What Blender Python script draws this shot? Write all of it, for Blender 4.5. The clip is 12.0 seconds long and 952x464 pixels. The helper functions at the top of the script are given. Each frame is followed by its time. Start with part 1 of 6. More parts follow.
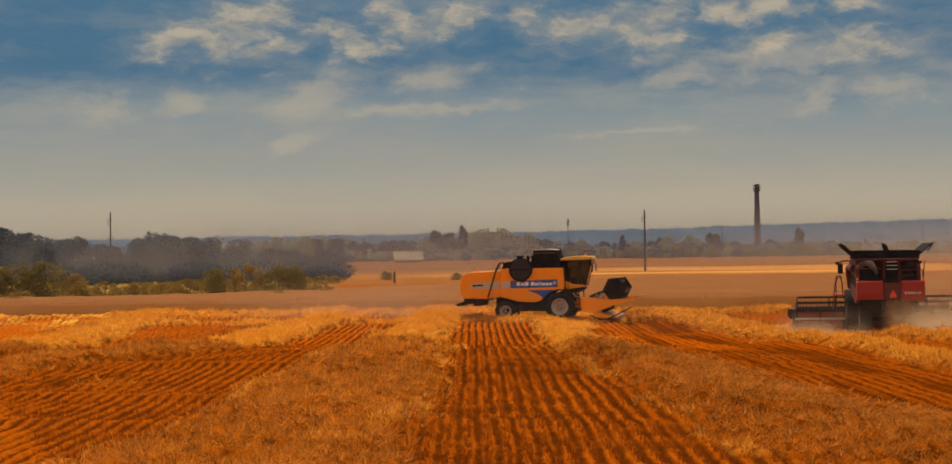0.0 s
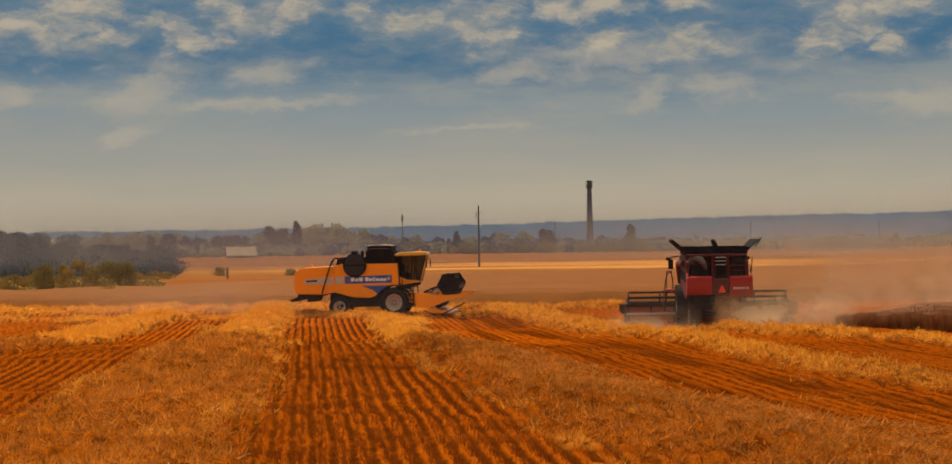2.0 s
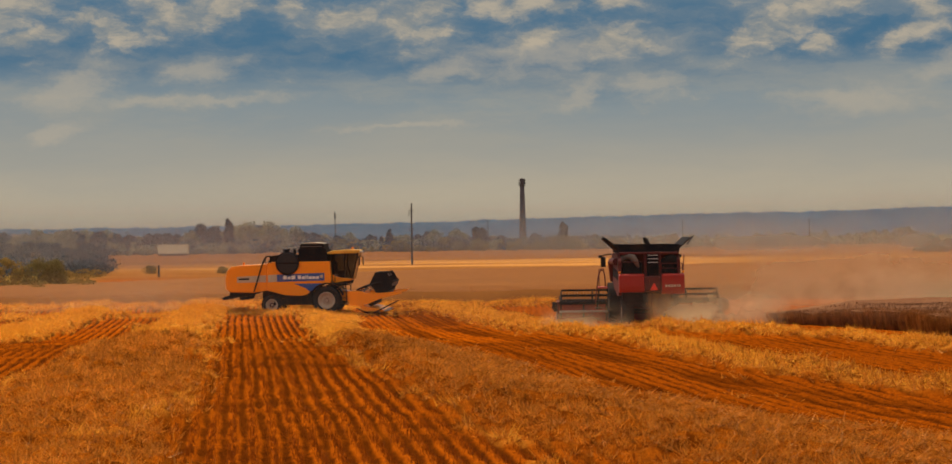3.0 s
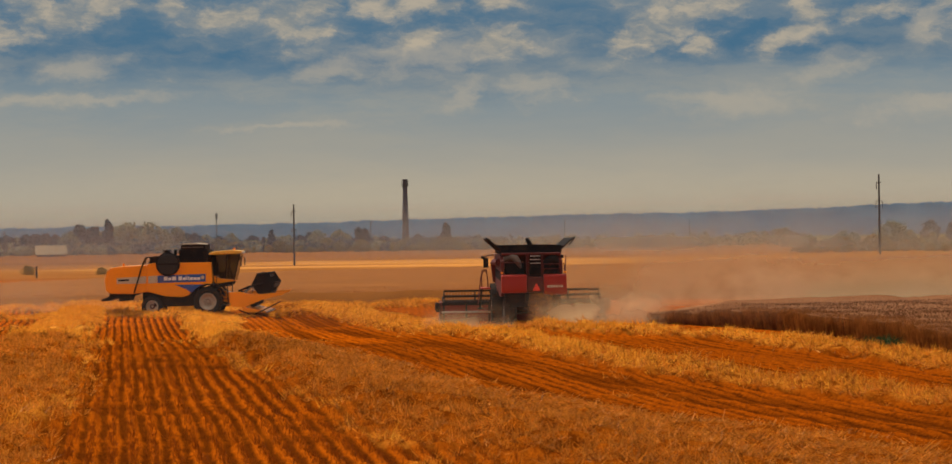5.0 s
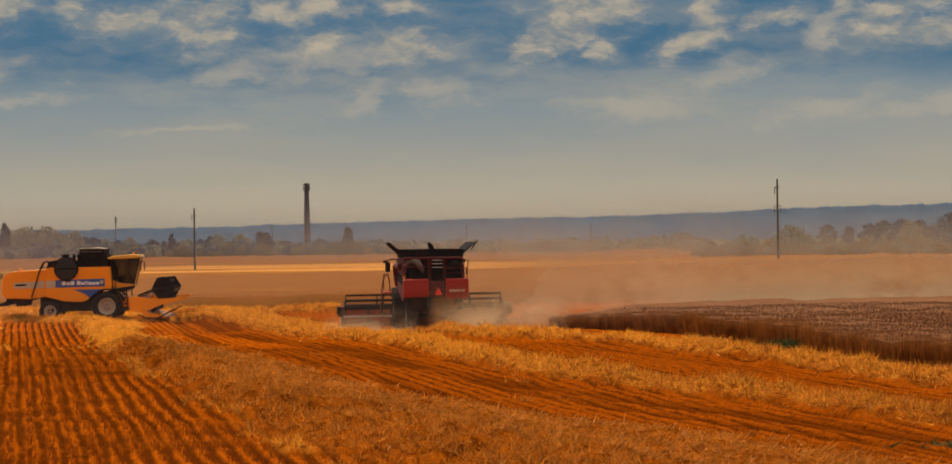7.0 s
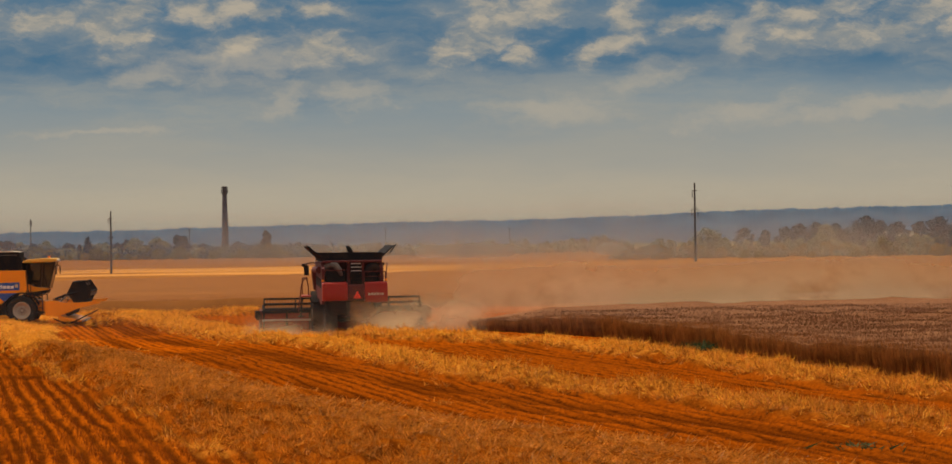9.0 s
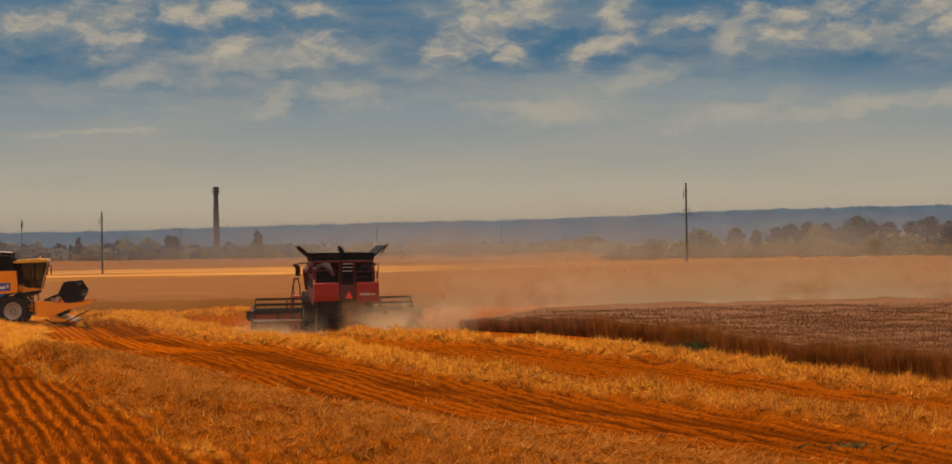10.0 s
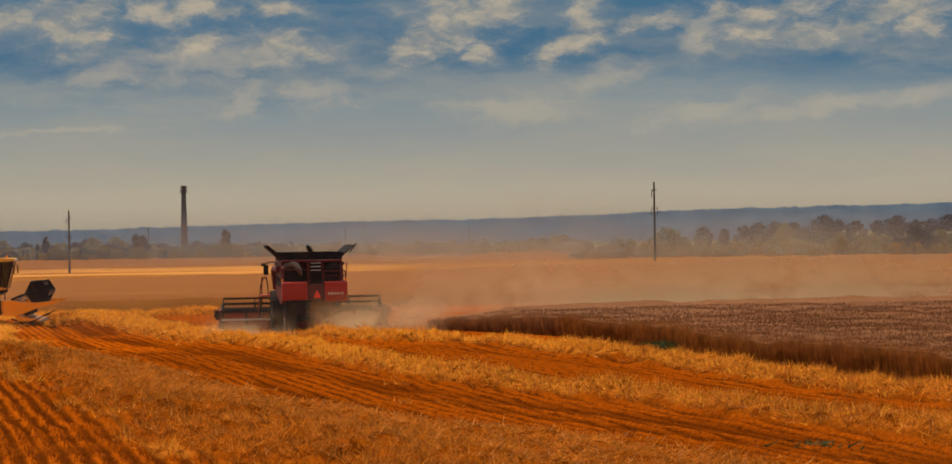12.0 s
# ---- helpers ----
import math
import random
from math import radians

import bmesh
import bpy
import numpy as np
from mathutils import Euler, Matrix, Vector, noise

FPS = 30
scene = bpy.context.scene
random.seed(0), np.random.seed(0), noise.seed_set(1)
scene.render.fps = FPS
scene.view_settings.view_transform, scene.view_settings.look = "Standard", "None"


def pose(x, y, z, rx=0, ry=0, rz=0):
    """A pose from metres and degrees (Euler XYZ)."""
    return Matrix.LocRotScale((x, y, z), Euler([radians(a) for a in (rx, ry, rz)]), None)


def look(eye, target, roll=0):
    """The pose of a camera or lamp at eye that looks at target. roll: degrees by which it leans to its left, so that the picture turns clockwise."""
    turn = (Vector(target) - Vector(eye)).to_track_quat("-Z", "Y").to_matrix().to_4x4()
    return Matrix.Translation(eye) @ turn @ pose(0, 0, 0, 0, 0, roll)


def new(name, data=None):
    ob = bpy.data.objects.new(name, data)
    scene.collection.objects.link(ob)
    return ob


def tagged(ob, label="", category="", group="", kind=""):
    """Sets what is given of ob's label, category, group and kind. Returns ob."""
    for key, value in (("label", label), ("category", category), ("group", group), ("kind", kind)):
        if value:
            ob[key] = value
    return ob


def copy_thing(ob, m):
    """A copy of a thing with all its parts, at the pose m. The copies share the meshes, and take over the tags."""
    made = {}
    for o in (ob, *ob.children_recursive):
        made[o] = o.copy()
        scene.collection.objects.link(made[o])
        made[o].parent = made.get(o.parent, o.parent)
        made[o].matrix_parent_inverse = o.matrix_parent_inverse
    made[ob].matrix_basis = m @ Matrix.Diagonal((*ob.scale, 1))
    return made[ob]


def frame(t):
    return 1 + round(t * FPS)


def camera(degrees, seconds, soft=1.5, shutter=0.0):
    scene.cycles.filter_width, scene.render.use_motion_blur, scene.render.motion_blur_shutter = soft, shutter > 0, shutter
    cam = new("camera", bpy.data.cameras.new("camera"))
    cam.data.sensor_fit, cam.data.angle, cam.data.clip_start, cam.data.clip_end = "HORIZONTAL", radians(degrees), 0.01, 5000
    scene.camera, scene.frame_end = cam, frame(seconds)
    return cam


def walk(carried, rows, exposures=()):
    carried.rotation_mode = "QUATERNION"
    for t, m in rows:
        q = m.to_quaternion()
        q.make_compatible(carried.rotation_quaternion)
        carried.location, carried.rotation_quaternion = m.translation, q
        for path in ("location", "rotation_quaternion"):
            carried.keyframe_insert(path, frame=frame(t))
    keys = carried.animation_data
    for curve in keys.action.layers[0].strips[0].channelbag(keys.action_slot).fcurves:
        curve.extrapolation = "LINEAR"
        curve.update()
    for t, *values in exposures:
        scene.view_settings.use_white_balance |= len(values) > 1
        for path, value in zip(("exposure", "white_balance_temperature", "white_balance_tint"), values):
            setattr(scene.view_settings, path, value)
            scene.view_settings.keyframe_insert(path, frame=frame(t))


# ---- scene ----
# The camera pans on a tripod on a low rise, with a long lens.
EYE = 4.4
cam = camera(29.28, 12.0)
cam.data.dof.use_dof = True
cam.data.dof.focus_distance = 135.0
cam.data.dof.aperture_fstop = 2.8
ROWS = [
    (0.0, 8.787, 0.554, 0.853), (0.5, 7.466, 0.426, 0.838), (1.0, 6.224, 0.385, 0.824), (1.5, 4.796, 0.369, 0.815),
    (2.0, 3.581, 0.339, 0.810), (2.5, 2.431, 0.284, 0.805), (3.0, 1.473, 0.243, 0.796), (5.0, -2.210, 0.216, 0.788),
    (5.5, -2.918, 0.272, 0.782), (6.0, -3.707, 0.324, 0.781), (6.5, -4.441, 0.330, 0.789), (7.0, -5.290, 0.306, 0.802),
    (9.0, -7.836, 0.375, 0.819), (9.5, -8.020, 0.378, 0.836), (10.0, -8.103, 0.378, 0.850), (10.5, -8.243, 0.376, 0.861),
    (11.0, -8.446, 0.370, 0.868), (11.5, -8.744, 0.346, 0.870), (12.0, -9.094, 0.333, 0.869),
]
walk(cam, [(t, pose(0, 0, EYE, 90 + pitch, roll, yaw)) for t, yaw, pitch, roll in ROWS])

# ---- light ----
SUN_AZ, SUN_EL = -42.0, 58.0        # degrees east of north, above the horizon
scene.view_settings.exposure = 0.22


class Nodes:
    """A small writer of node trees."""

    def __init__(self, tree):
        self.tree = tree
        tree.nodes.clear()

    def add(self, kind, ins=(), **props):
        node = self.tree.nodes.new(kind)
        for key, value in props.items():
            setattr(node, key, value)
        for key, value in dict(ins).items():
            if isinstance(value, bpy.types.NodeSocket):
                self.tree.links.new(value, node.inputs[key])
            else:
                node.inputs[key].default_value = value
        return node

    def math(self, op, a, b=0.0, c=0.0, clamp=False):
        return self.add("ShaderNodeMath", {0: a, 1: b, 2: c}, operation=op, use_clamp=clamp).outputs[0]

    def step(self, value, lo, hi, a=0.0, b=1.0, smooth=True):
        n = self.add("ShaderNodeMapRange", {0: value, 1: lo, 2: hi, 3: a, 4: b},
                     interpolation_type="SMOOTHSTEP" if smooth else "LINEAR")
        return n.outputs[0]

    def mix(self, fac, a, b, kind="MIX"):
        n = self.add("ShaderNodeMix", data_type="RGBA", blend_type=kind)
        for i, v in ((0, fac), (6, a), (7, b)):
            if isinstance(v, bpy.types.NodeSocket):
                self.tree.links.new(v, n.inputs[i])
            else:
                n.inputs[i].default_value = v
        return n.outputs[2]

    def noise(self, scale, detail=3.0, vec=None, rough=0.5, out=0):
        ins = {"Scale": scale, "Detail": detail, "Roughness": rough}
        if vec is not None:
            ins["Vector"] = vec
        return self.add("ShaderNodeTexNoise", ins).outputs[out]

    def mapping(self, vec, scale=(1, 1, 1), loc=(0, 0, 0), rot=(0, 0, 0)):
        return self.add("ShaderNodeMapping", {"Vector": vec, "Location": loc, "Rotation": rot, "Scale": scale}).outputs[0]


world = bpy.data.worlds.new("world")
scene.world = world
world.use_nodes = True
n = Nodes(world.node_tree)
sky = n.add("ShaderNodeTexSky", sky_type="NISHITA", sun_disc=False, sun_elevation=radians(SUN_EL),
            sun_rotation=radians(SUN_AZ), air_density=1.6, dust_density=2.0, ozone_density=2.0)
direction = n.add("ShaderNodeTexCoord").outputs["Generated"]
sep = n.add("ShaderNodeSeparateXYZ", {0: direction})
east = n.math("MULTIPLY", n.math("ARCTAN2", sep.outputs[0], sep.outputs[1]), 180 / math.pi)
up = n.math("MULTIPLY", n.math("ARCSINE", sep.outputs[2]), 180 / math.pi)
plan = n.add("ShaderNodeCombineXYZ", {0: east, 1: n.math("MULTIPLY", up, 1.6), 2: 0.0}).outputs[0]
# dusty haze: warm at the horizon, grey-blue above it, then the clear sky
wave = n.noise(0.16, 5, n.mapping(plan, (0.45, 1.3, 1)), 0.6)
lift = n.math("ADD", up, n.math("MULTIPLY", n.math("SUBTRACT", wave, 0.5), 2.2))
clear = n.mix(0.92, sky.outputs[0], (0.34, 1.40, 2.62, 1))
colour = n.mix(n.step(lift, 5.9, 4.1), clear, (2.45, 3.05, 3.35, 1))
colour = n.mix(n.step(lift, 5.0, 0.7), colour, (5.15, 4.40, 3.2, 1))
# the cumulus that stands over the field, as patches of east, up, half width, half height and tilt in degrees
WEST_CLOUDS = [
    (-18.1, 6.62, 0.76, 0.27, 25), (-17.0, 6.51, 0.50, 0.31, 0), (-16.1, 7.07, 1.34, 0.42, 18), (-15.1, 7.37, 0.53, 0.31, 0), (-15.4, 6.32, 0.69, 0.15, 8),
    (-12.7, 6.61, 0.53, 0.34, -30), (-13.5, 6.95, 0.57, 0.23, 20), (-11.3, 7.05, 0.46, 0.50, -20), (-10.3, 7.00, 0.88, 0.34, 12), (-9.2, 7.18, 0.95, 0.25, 8),
    (-7.2, 7.37, 0.31, 0.23, 0), (-5.5, 7.00, 0.84, 0.23, 5)]
MIDDLE_CLOUDS = [
    (-3.7, 6.88, 0.50, 0.38, 35), (-2.8, 7.38, 0.69, 0.34, 20), (-3.0, 6.52, 0.65, 0.15, 0), (-0.7, 7.39, 0.76, 0.31, -15), (0.4, 7.35, 0.80, 0.23, 0),
    (1.3, 7.21, 0.46, 0.23, 15), (2.8, 7.37, 0.53, 0.17, 0), (0.5, 6.31, 0.61, 0.21, 12), (2.9, 6.26, 0.61, 0.31, 5), (3.7, 6.01, 0.23, 0.15, 0)]
EAST_CLOUDS = [
    (7.0, 6.15, 0.50, 0.31, 40), (7.9, 6.51, 0.76, 0.46, 40), (8.8, 6.88, 0.84, 0.38, 30), (9.3, 5.96, 0.38, 0.21, 25), (10.2, 7.34, 0.76, 0.31, 20),
    (8.4, 7.41, 0.76, 0.23, 0), (11.6, 5.92, 0.42, 0.21, 30), (12.2, 6.33, 0.53, 0.25, 35), (12.7, 6.88, 0.42, 0.42, 60), (14.3, 6.81, 0.80, 0.17, 5),
    (17.0, 7.03, 0.23, 0.38, 60), (17.9, 6.36, 0.76, 0.29, 5), (18.3, 6.98, 0.95, 0.25, 10), (19.5, 6.23, 0.65, 0.25, 0), (20.9, 6.37, 0.31, 0.38, 60),
    (21.8, 6.92, 1.07, 0.25, 10), (23.1, 6.68, 0.53, 0.34, 30)]
FAINT_CLOUDS = [
    (-2.1, 5.48, 0.88, 0.25, 12), (-0.1, 5.54, 0.65, 0.29, 10), (0.9, 5.85, 2.10, 0.42, 3), (1.9, 4.58, 0.57, 0.27, 40), (-9.9, 5.37, 0.88, 0.21, 8),
    (-20.2, 4.49, 0.65, 0.34, 0), (-18.0, 4.63, 0.50, 0.27, 0), (-13.9, 4.73, 0.99, 0.46, 20), (-10.3, 4.43, 2.29, 0.10, 2), (-14.5, 3.37, 0.65, 0.17, 20),
    (4.1, 4.71, 0.76, 0.27, 0), (13.1, 5.12, 0.61, 0.25, 20), (13.3, 5.17, 0.69, 0.23, 10), (16.1, 3.93, 1.34, 0.23, 8), (20.8, 4.15, 2.86, 0.17, 6),
    (16.3, 6.45, 0.50, 0.29, 40), (-3.7, 3.57, 1.53, 0.08, 3), (10.4, 4.16, 1.15, 0.31, 0)]

warp = n.add("ShaderNodeVectorMath", {0: n.noise(0.9, 5, plan, 0.6, 1), 1: (0.5, 0.5, 0.5)}, operation="SUBTRACT").outputs[0]
ragged = n.add("ShaderNodeSeparateXYZ", {0: warp})
east_w = n.math("MULTIPLY_ADD", ragged.outputs[0], 1.9, east)
up_w = n.math("MULTIPLY_ADD", ragged.outputs[1], 0.8, up)


def patches(rows):
    nearest = None
    for e, u, w, h, tilt in rows:
        c, k = math.cos(radians(tilt)), math.sin(radians(tilt))
        a = n.math("MULTIPLY_ADD", up_w, k / w, n.math("MULTIPLY_ADD", east_w, c / w, -(c * e + k * u) / w))
        b = n.math("MULTIPLY_ADD", up_w, c / h, n.math("MULTIPLY_ADD", east_w, -k / h, (k * e - c * u) / h))
        d = n.math("MULTIPLY_ADD", a, a, n.math("MULTIPLY", b, b))
        nearest = d if nearest is None else n.math("MINIMUM", nearest, d)
    return nearest


bent = n.add("ShaderNodeVectorMath", {0: plan, 1: n.add("ShaderNodeVectorMath", {0: warp, 1: (1.2, 0.9, 0.0)}, operation="MULTIPLY").outputs[0]}, operation="ADD").outputs[0]
puff = n.noise(0.85, 9, n.mapping(bent, (0.85, 1.15, 1), (0, 0, 0), (0, 0, 0.5)), 0.62)
wisp = n.noise(0.30, 6, n.mapping(bent, (0.5, 1.5, 1), (7, 3, 0), (0, 0, 0.12)), 0.6)
soft = n.math("SUBTRACT", puff, 0.5)
bright_d, faint_d = patches(WEST_CLOUDS + MIDDLE_CLOUDS + EAST_CLOUDS), patches(FAINT_CLOUDS)
dense = n.step(n.math("MULTIPLY_ADD", soft, 2.6, n.math("MULTIPLY", n.math("EXPONENT", n.math("MULTIPLY", bright_d, -0.30)), 1.35)), 0.30, 1.45)
thin = n.step(n.math("MULTIPLY_ADD", soft, 1.5, n.math("EXPONENT", n.math("MULTIPLY", faint_d, -0.26))), 0.25, 1.15)
halo = n.step(n.math("MULTIPLY_ADD", soft, 1.6, n.math("EXPONENT", n.math("MULTIPLY", n.math("MINIMUM", bright_d, faint_d), -0.07))), 0.35, 1.25)
veil = n.math("MULTIPLY", n.step(wisp, 0.42, 0.66), n.math("MULTIPLY", n.step(up, 0.8, 3.0), n.step(up, 6.2, 4.4, 0.55, 1.0)))
CLOUD = (5.6, 4.75, 3.55, 1)
shade = n.mix(n.step(puff, 0.40, 0.66), (3.1, 3.15, 2.95, 1), CLOUD)
colour = n.mix(n.math("MULTIPLY", veil, 0.55), colour, (3.9, 3.75, 3.2, 1))
colour = n.mix(n.math("MULTIPLY", halo, 0.42), colour, (3.5, 3.5, 3.2, 1))
colour = n.mix(n.math("MULTIPLY", thin, 0.42), colour, CLOUD)
colour = n.mix(n.math("MULTIPLY", dense, 0.82), colour, shade)
# higher up, unseen sky half covered by cloud, brightened as fill for shaded sides
cover = n.step(n.noise(2.2, 6, direction, 0.6), 0.38, 0.62)
high = n.mix(n.math("MULTIPLY_ADD", cover, 0.5, 0.25), sky.outputs[0], (14.0, 12.4, 10.2, 1))
colour = n.mix(n.step(up, 12.0, 28.0), colour, high)
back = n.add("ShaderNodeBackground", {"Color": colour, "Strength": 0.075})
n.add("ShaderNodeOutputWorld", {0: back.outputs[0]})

sun = new("sun", bpy.data.lights.new("sun", "SUN"))
sun.data.energy, sun.data.angle, sun.data.color = 3.5, radians(0.55), (1.0, 0.86, 0.66)
sa, se = radians(SUN_AZ), radians(SUN_EL)
sun.matrix_world = look((60 * math.sin(sa) * math.cos(se), 60 * math.cos(sa) * math.cos(se), 60 * math.sin(se)), (0, 0, 0))

# ---- materials ----


def material(name, build):
    m = bpy.data.materials.new(name)
    m.use_nodes = True
    nodes = Nodes(m.node_tree)
    shader = build(nodes)
    nodes.add("ShaderNodeOutputMaterial", {0: shader})
    return m


def place_vec(n):
    return n.add("ShaderNodeNewGeometry").outputs["Position"]


def bsdf(n, base, rough=0.6, metal=0.0, bump=None, amount=0.3, dist=0.02, **more):
    ins = {"Base Color": base, "Roughness": rough, "Metallic": metal}
    ins.update({k.replace("_", " "): v for k, v in more.items()})
    if bump is not None:
        ins["Normal"] = n.add("ShaderNodeBump", {"Height": bump, "Strength": amount, "Distance": dist}).outputs[0]
    return n.add("ShaderNodeBsdfPrincipled", ins).outputs[0]


def rgb(r, g, b):
    return (r, g, b, 1)


def paint(name, base, rough=0.4, dirt=0.35, metal=0.0, coat=0.0, dust=(0.42, 0.24, 0.10), shine=0.3):
    """Machine paint with field dust on it."""
    def build(n):
        v = n.add("ShaderNodeTexCoord").outputs["Object"]
        grime = n.math("MULTIPLY", n.step(n.noise(1.6, 6, v, 0.65), 0.42, 0.72), dirt)
        fine = n.noise(26, 3, v)
        col = n.mix(grime, rgb(*base), rgb(*dust))
        col = n.mix(n.math("MULTIPLY", n.step(fine, 0.55, 0.8), min(0.22, dirt * 1.5)), col, rgb(*[0.5 * c for c in dust]))
        r = n.math("ADD", rough, n.math("MULTIPLY", grime, 0.45), clamp=True)
        return bsdf(n, col, r, metal, fine, 0.05, 0.01, Coat_Weight=coat, Specular_IOR_Level=shine)
    return material(name, build)


def blade(name, dark, light, through_light=0.35, patch=0.12, gloss=0.012):
    """Straw, stalks and leaves: two tones by piece and by patch, part of the light passes through."""
    def build(n):
        island = n.add("ShaderNodeNewGeometry").outputs["Random Per Island"]
        wide = n.noise(patch, 4, place_vec(n))
        clump = n.noise(2.0, 3, place_vec(n), 0.6)
        t = n.math("MULTIPLY_ADD", n.step(clump, 0.36, 0.64), 0.34, n.math("MULTIPLY_ADD", n.step(wide, 0.35, 0.65), 0.14, n.math("MULTIPLY", island, 0.52)))
        col = n.mix(t, rgb(*dark), rgb(*light))
        a = n.add("ShaderNodeBsdfDiffuse", {"Color": col}).outputs[0]
        b = n.add("ShaderNodeBsdfTranslucent", {"Color": col}).outputs[0]
        g = n.add("ShaderNodeBsdfGlossy", {"Color": rgb(1, 0.85, 0.6), "Roughness": 0.45}).outputs[0]
        s = n.add("ShaderNodeMixShader", {0: through_light, 1: a, 2: b}).outputs[0]
        return n.add("ShaderNodeMixShader", {0: gloss, 1: s, 2: g}).outputs[0]
    return material(name, build)


def ground_material():
    def build(n):
        p = place_vec(n)
        s = n.add("ShaderNodeSeparateXYZ", {0: p})
        ridge = n.add("ShaderNodeAttribute", attribute_name="ridge").outputs["Fac"]
        swath = n.add("ShaderNodeAttribute", attribute_name="swath").outputs["Fac"]
        grain = n.noise(9.0, 6, p, 0.7)
        wide = n.noise(0.09, 5, p, 0.6)
        fine = n.noise(38.0, 3, n.mapping(p, (1, 0.25, 1)), 0.6)
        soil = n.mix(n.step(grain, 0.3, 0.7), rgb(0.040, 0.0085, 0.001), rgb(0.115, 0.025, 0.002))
        stub = n.mix(n.step(grain, 0.3, 0.7), rgb(0.19, 0.036, 0.0013), rgb(0.405, 0.088, 0.0034))
        chaff = n.mix(n.step(fine, 0.35, 0.7), rgb(0.17, 0.037, 0.002), rgb(0.44, 0.118, 0.007))
        fresh = n.add("ShaderNodeAttribute", attribute_name="fresh").outputs["Fac"]
        # brighter stubble beyond the brow paints sunlit ground against nearer cloud shade
        sun_pale_stub = n.mix(n.step(grain, 0.3, 0.7), rgb(0.32, 0.060, 0.0015), rgb(0.58, 0.128, 0.004))
        stub = n.mix(n.math("MULTIPLY", fresh, 0.85), stub, sun_pale_stub)
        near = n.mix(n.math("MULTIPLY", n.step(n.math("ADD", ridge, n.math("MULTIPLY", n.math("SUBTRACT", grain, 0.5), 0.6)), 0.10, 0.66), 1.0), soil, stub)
        near = n.mix(n.math("MULTIPLY", n.step(wide, 0.52, 0.7), 0.25), near, chaff)
        track = n.add("ShaderNodeAttribute", attribute_name="track").outputs["Fac"]
        east_side = n.add("ShaderNodeAttribute", attribute_name="east_side").outputs["Fac"]
        sun_pale_chaff = n.mix(n.step(fine, 0.35, 0.7), rgb(0.50, 0.165, 0.012), rgb(0.95, 0.47, 0.070))
        # shade in the straw's gaps is put in as dark brown patches
        gap_shade = n.noise(2.6, 5, n.mapping(p, (1, 0.7, 1)), 0.65)
        loose = n.mix(n.math("MULTIPLY", n.step(gap_shade, 0.54, 0.38), 0.85), n.mix(fresh, chaff, sun_pale_chaff), rgb(0.115, 0.024, 0.0015))
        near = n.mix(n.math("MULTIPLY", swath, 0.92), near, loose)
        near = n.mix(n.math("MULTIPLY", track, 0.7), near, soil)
        # the colours of the eastern side are multiplied darker
        near = n.mix(east_side, near, rgb(0.77, 0.73, 0.72), "MULTIPLY")
        # fields farther off: cut strip, brown field, pasture
        y = n.math("ADD", s.outputs[1], n.math("MULTIPLY", s.outputs[0], -0.12))
        y = n.math("ADD", y, n.math("MULTIPLY", n.math("SUBTRACT", n.noise(0.014, 5, p, 0.6), 0.5), 95))
        streak = n.noise(0.05, 5, n.mapping(p, (0.12, 1, 1)), 0.6)
        pale = n.mix(n.step(streak, 0.4, 0.62), rgb(0.40, 0.160, 0.033), rgb(0.54, 0.240, 0.053))
        brown = n.mix(n.step(streak, 0.35, 0.65), rgb(0.18, 0.064, 0.014), rgb(0.27, 0.100, 0.022))
        green = n.mix(n.step(streak, 0.35, 0.65), rgb(0.08, 0.07, 0.025), rgb(0.16, 0.12, 0.04))
        bearing = n.math("DIVIDE", s.outputs[0], s.outputs[1])
        lane = n.math("MULTIPLY", n.step(y, 270, 290), n.step(y, 388, 366))
        lane = n.math("MULTIPLY", lane, n.math("MULTIPLY", n.step(bearing, 0.16, 0.06, 0.25, 1.0), n.step(bearing, -0.20, -0.13, 0.35, 1.0)))
        lane = n.math("MULTIPLY", lane, n.step(n.noise(0.03, 6, n.mapping(p, (0.45, 1, 1)), 0.65), 0.36, 0.56, 0.25, 1.0))
        verge = n.math("MULTIPLY", n.math("MULTIPLY", n.step(y, 600, 625), n.step(y, 690, 670)), n.math("MULTIPLY", n.step(bearing, -0.03, 0.0), n.step(bearing, 0.06, 0.03)))
        far = n.mix(n.math("MAXIMUM", lane, verge), brown, pale)
        far = n.mix(n.step(y, 690, 740), far, green)
        weedy = n.mix(n.step(n.noise(0.35, 5, p, 0.65), 0.35, 0.65), rgb(0.15, 0.085, 0.018), rgb(0.34, 0.20, 0.045))
        west = n.math("MULTIPLY", n.step(n.math("ADD", bearing, n.math("MULTIPLY", n.math("SUBTRACT", wide, 0.5), 0.06)), -0.225, -0.26), n.step(s.outputs[1], 420, 360))
        far = n.mix(west, far, weedy)
        col = n.mix(n.step(s.outputs[1], 142, 150), near, n.mix(n.step(s.outputs[1], 215, 245), n.mix(west, near, weedy), far))
        return bsdf(n, col, 1.0, 0.0, grain, 0.5, 0.05, Specular_IOR_Level=0.0)
    return material("field_soil", build)


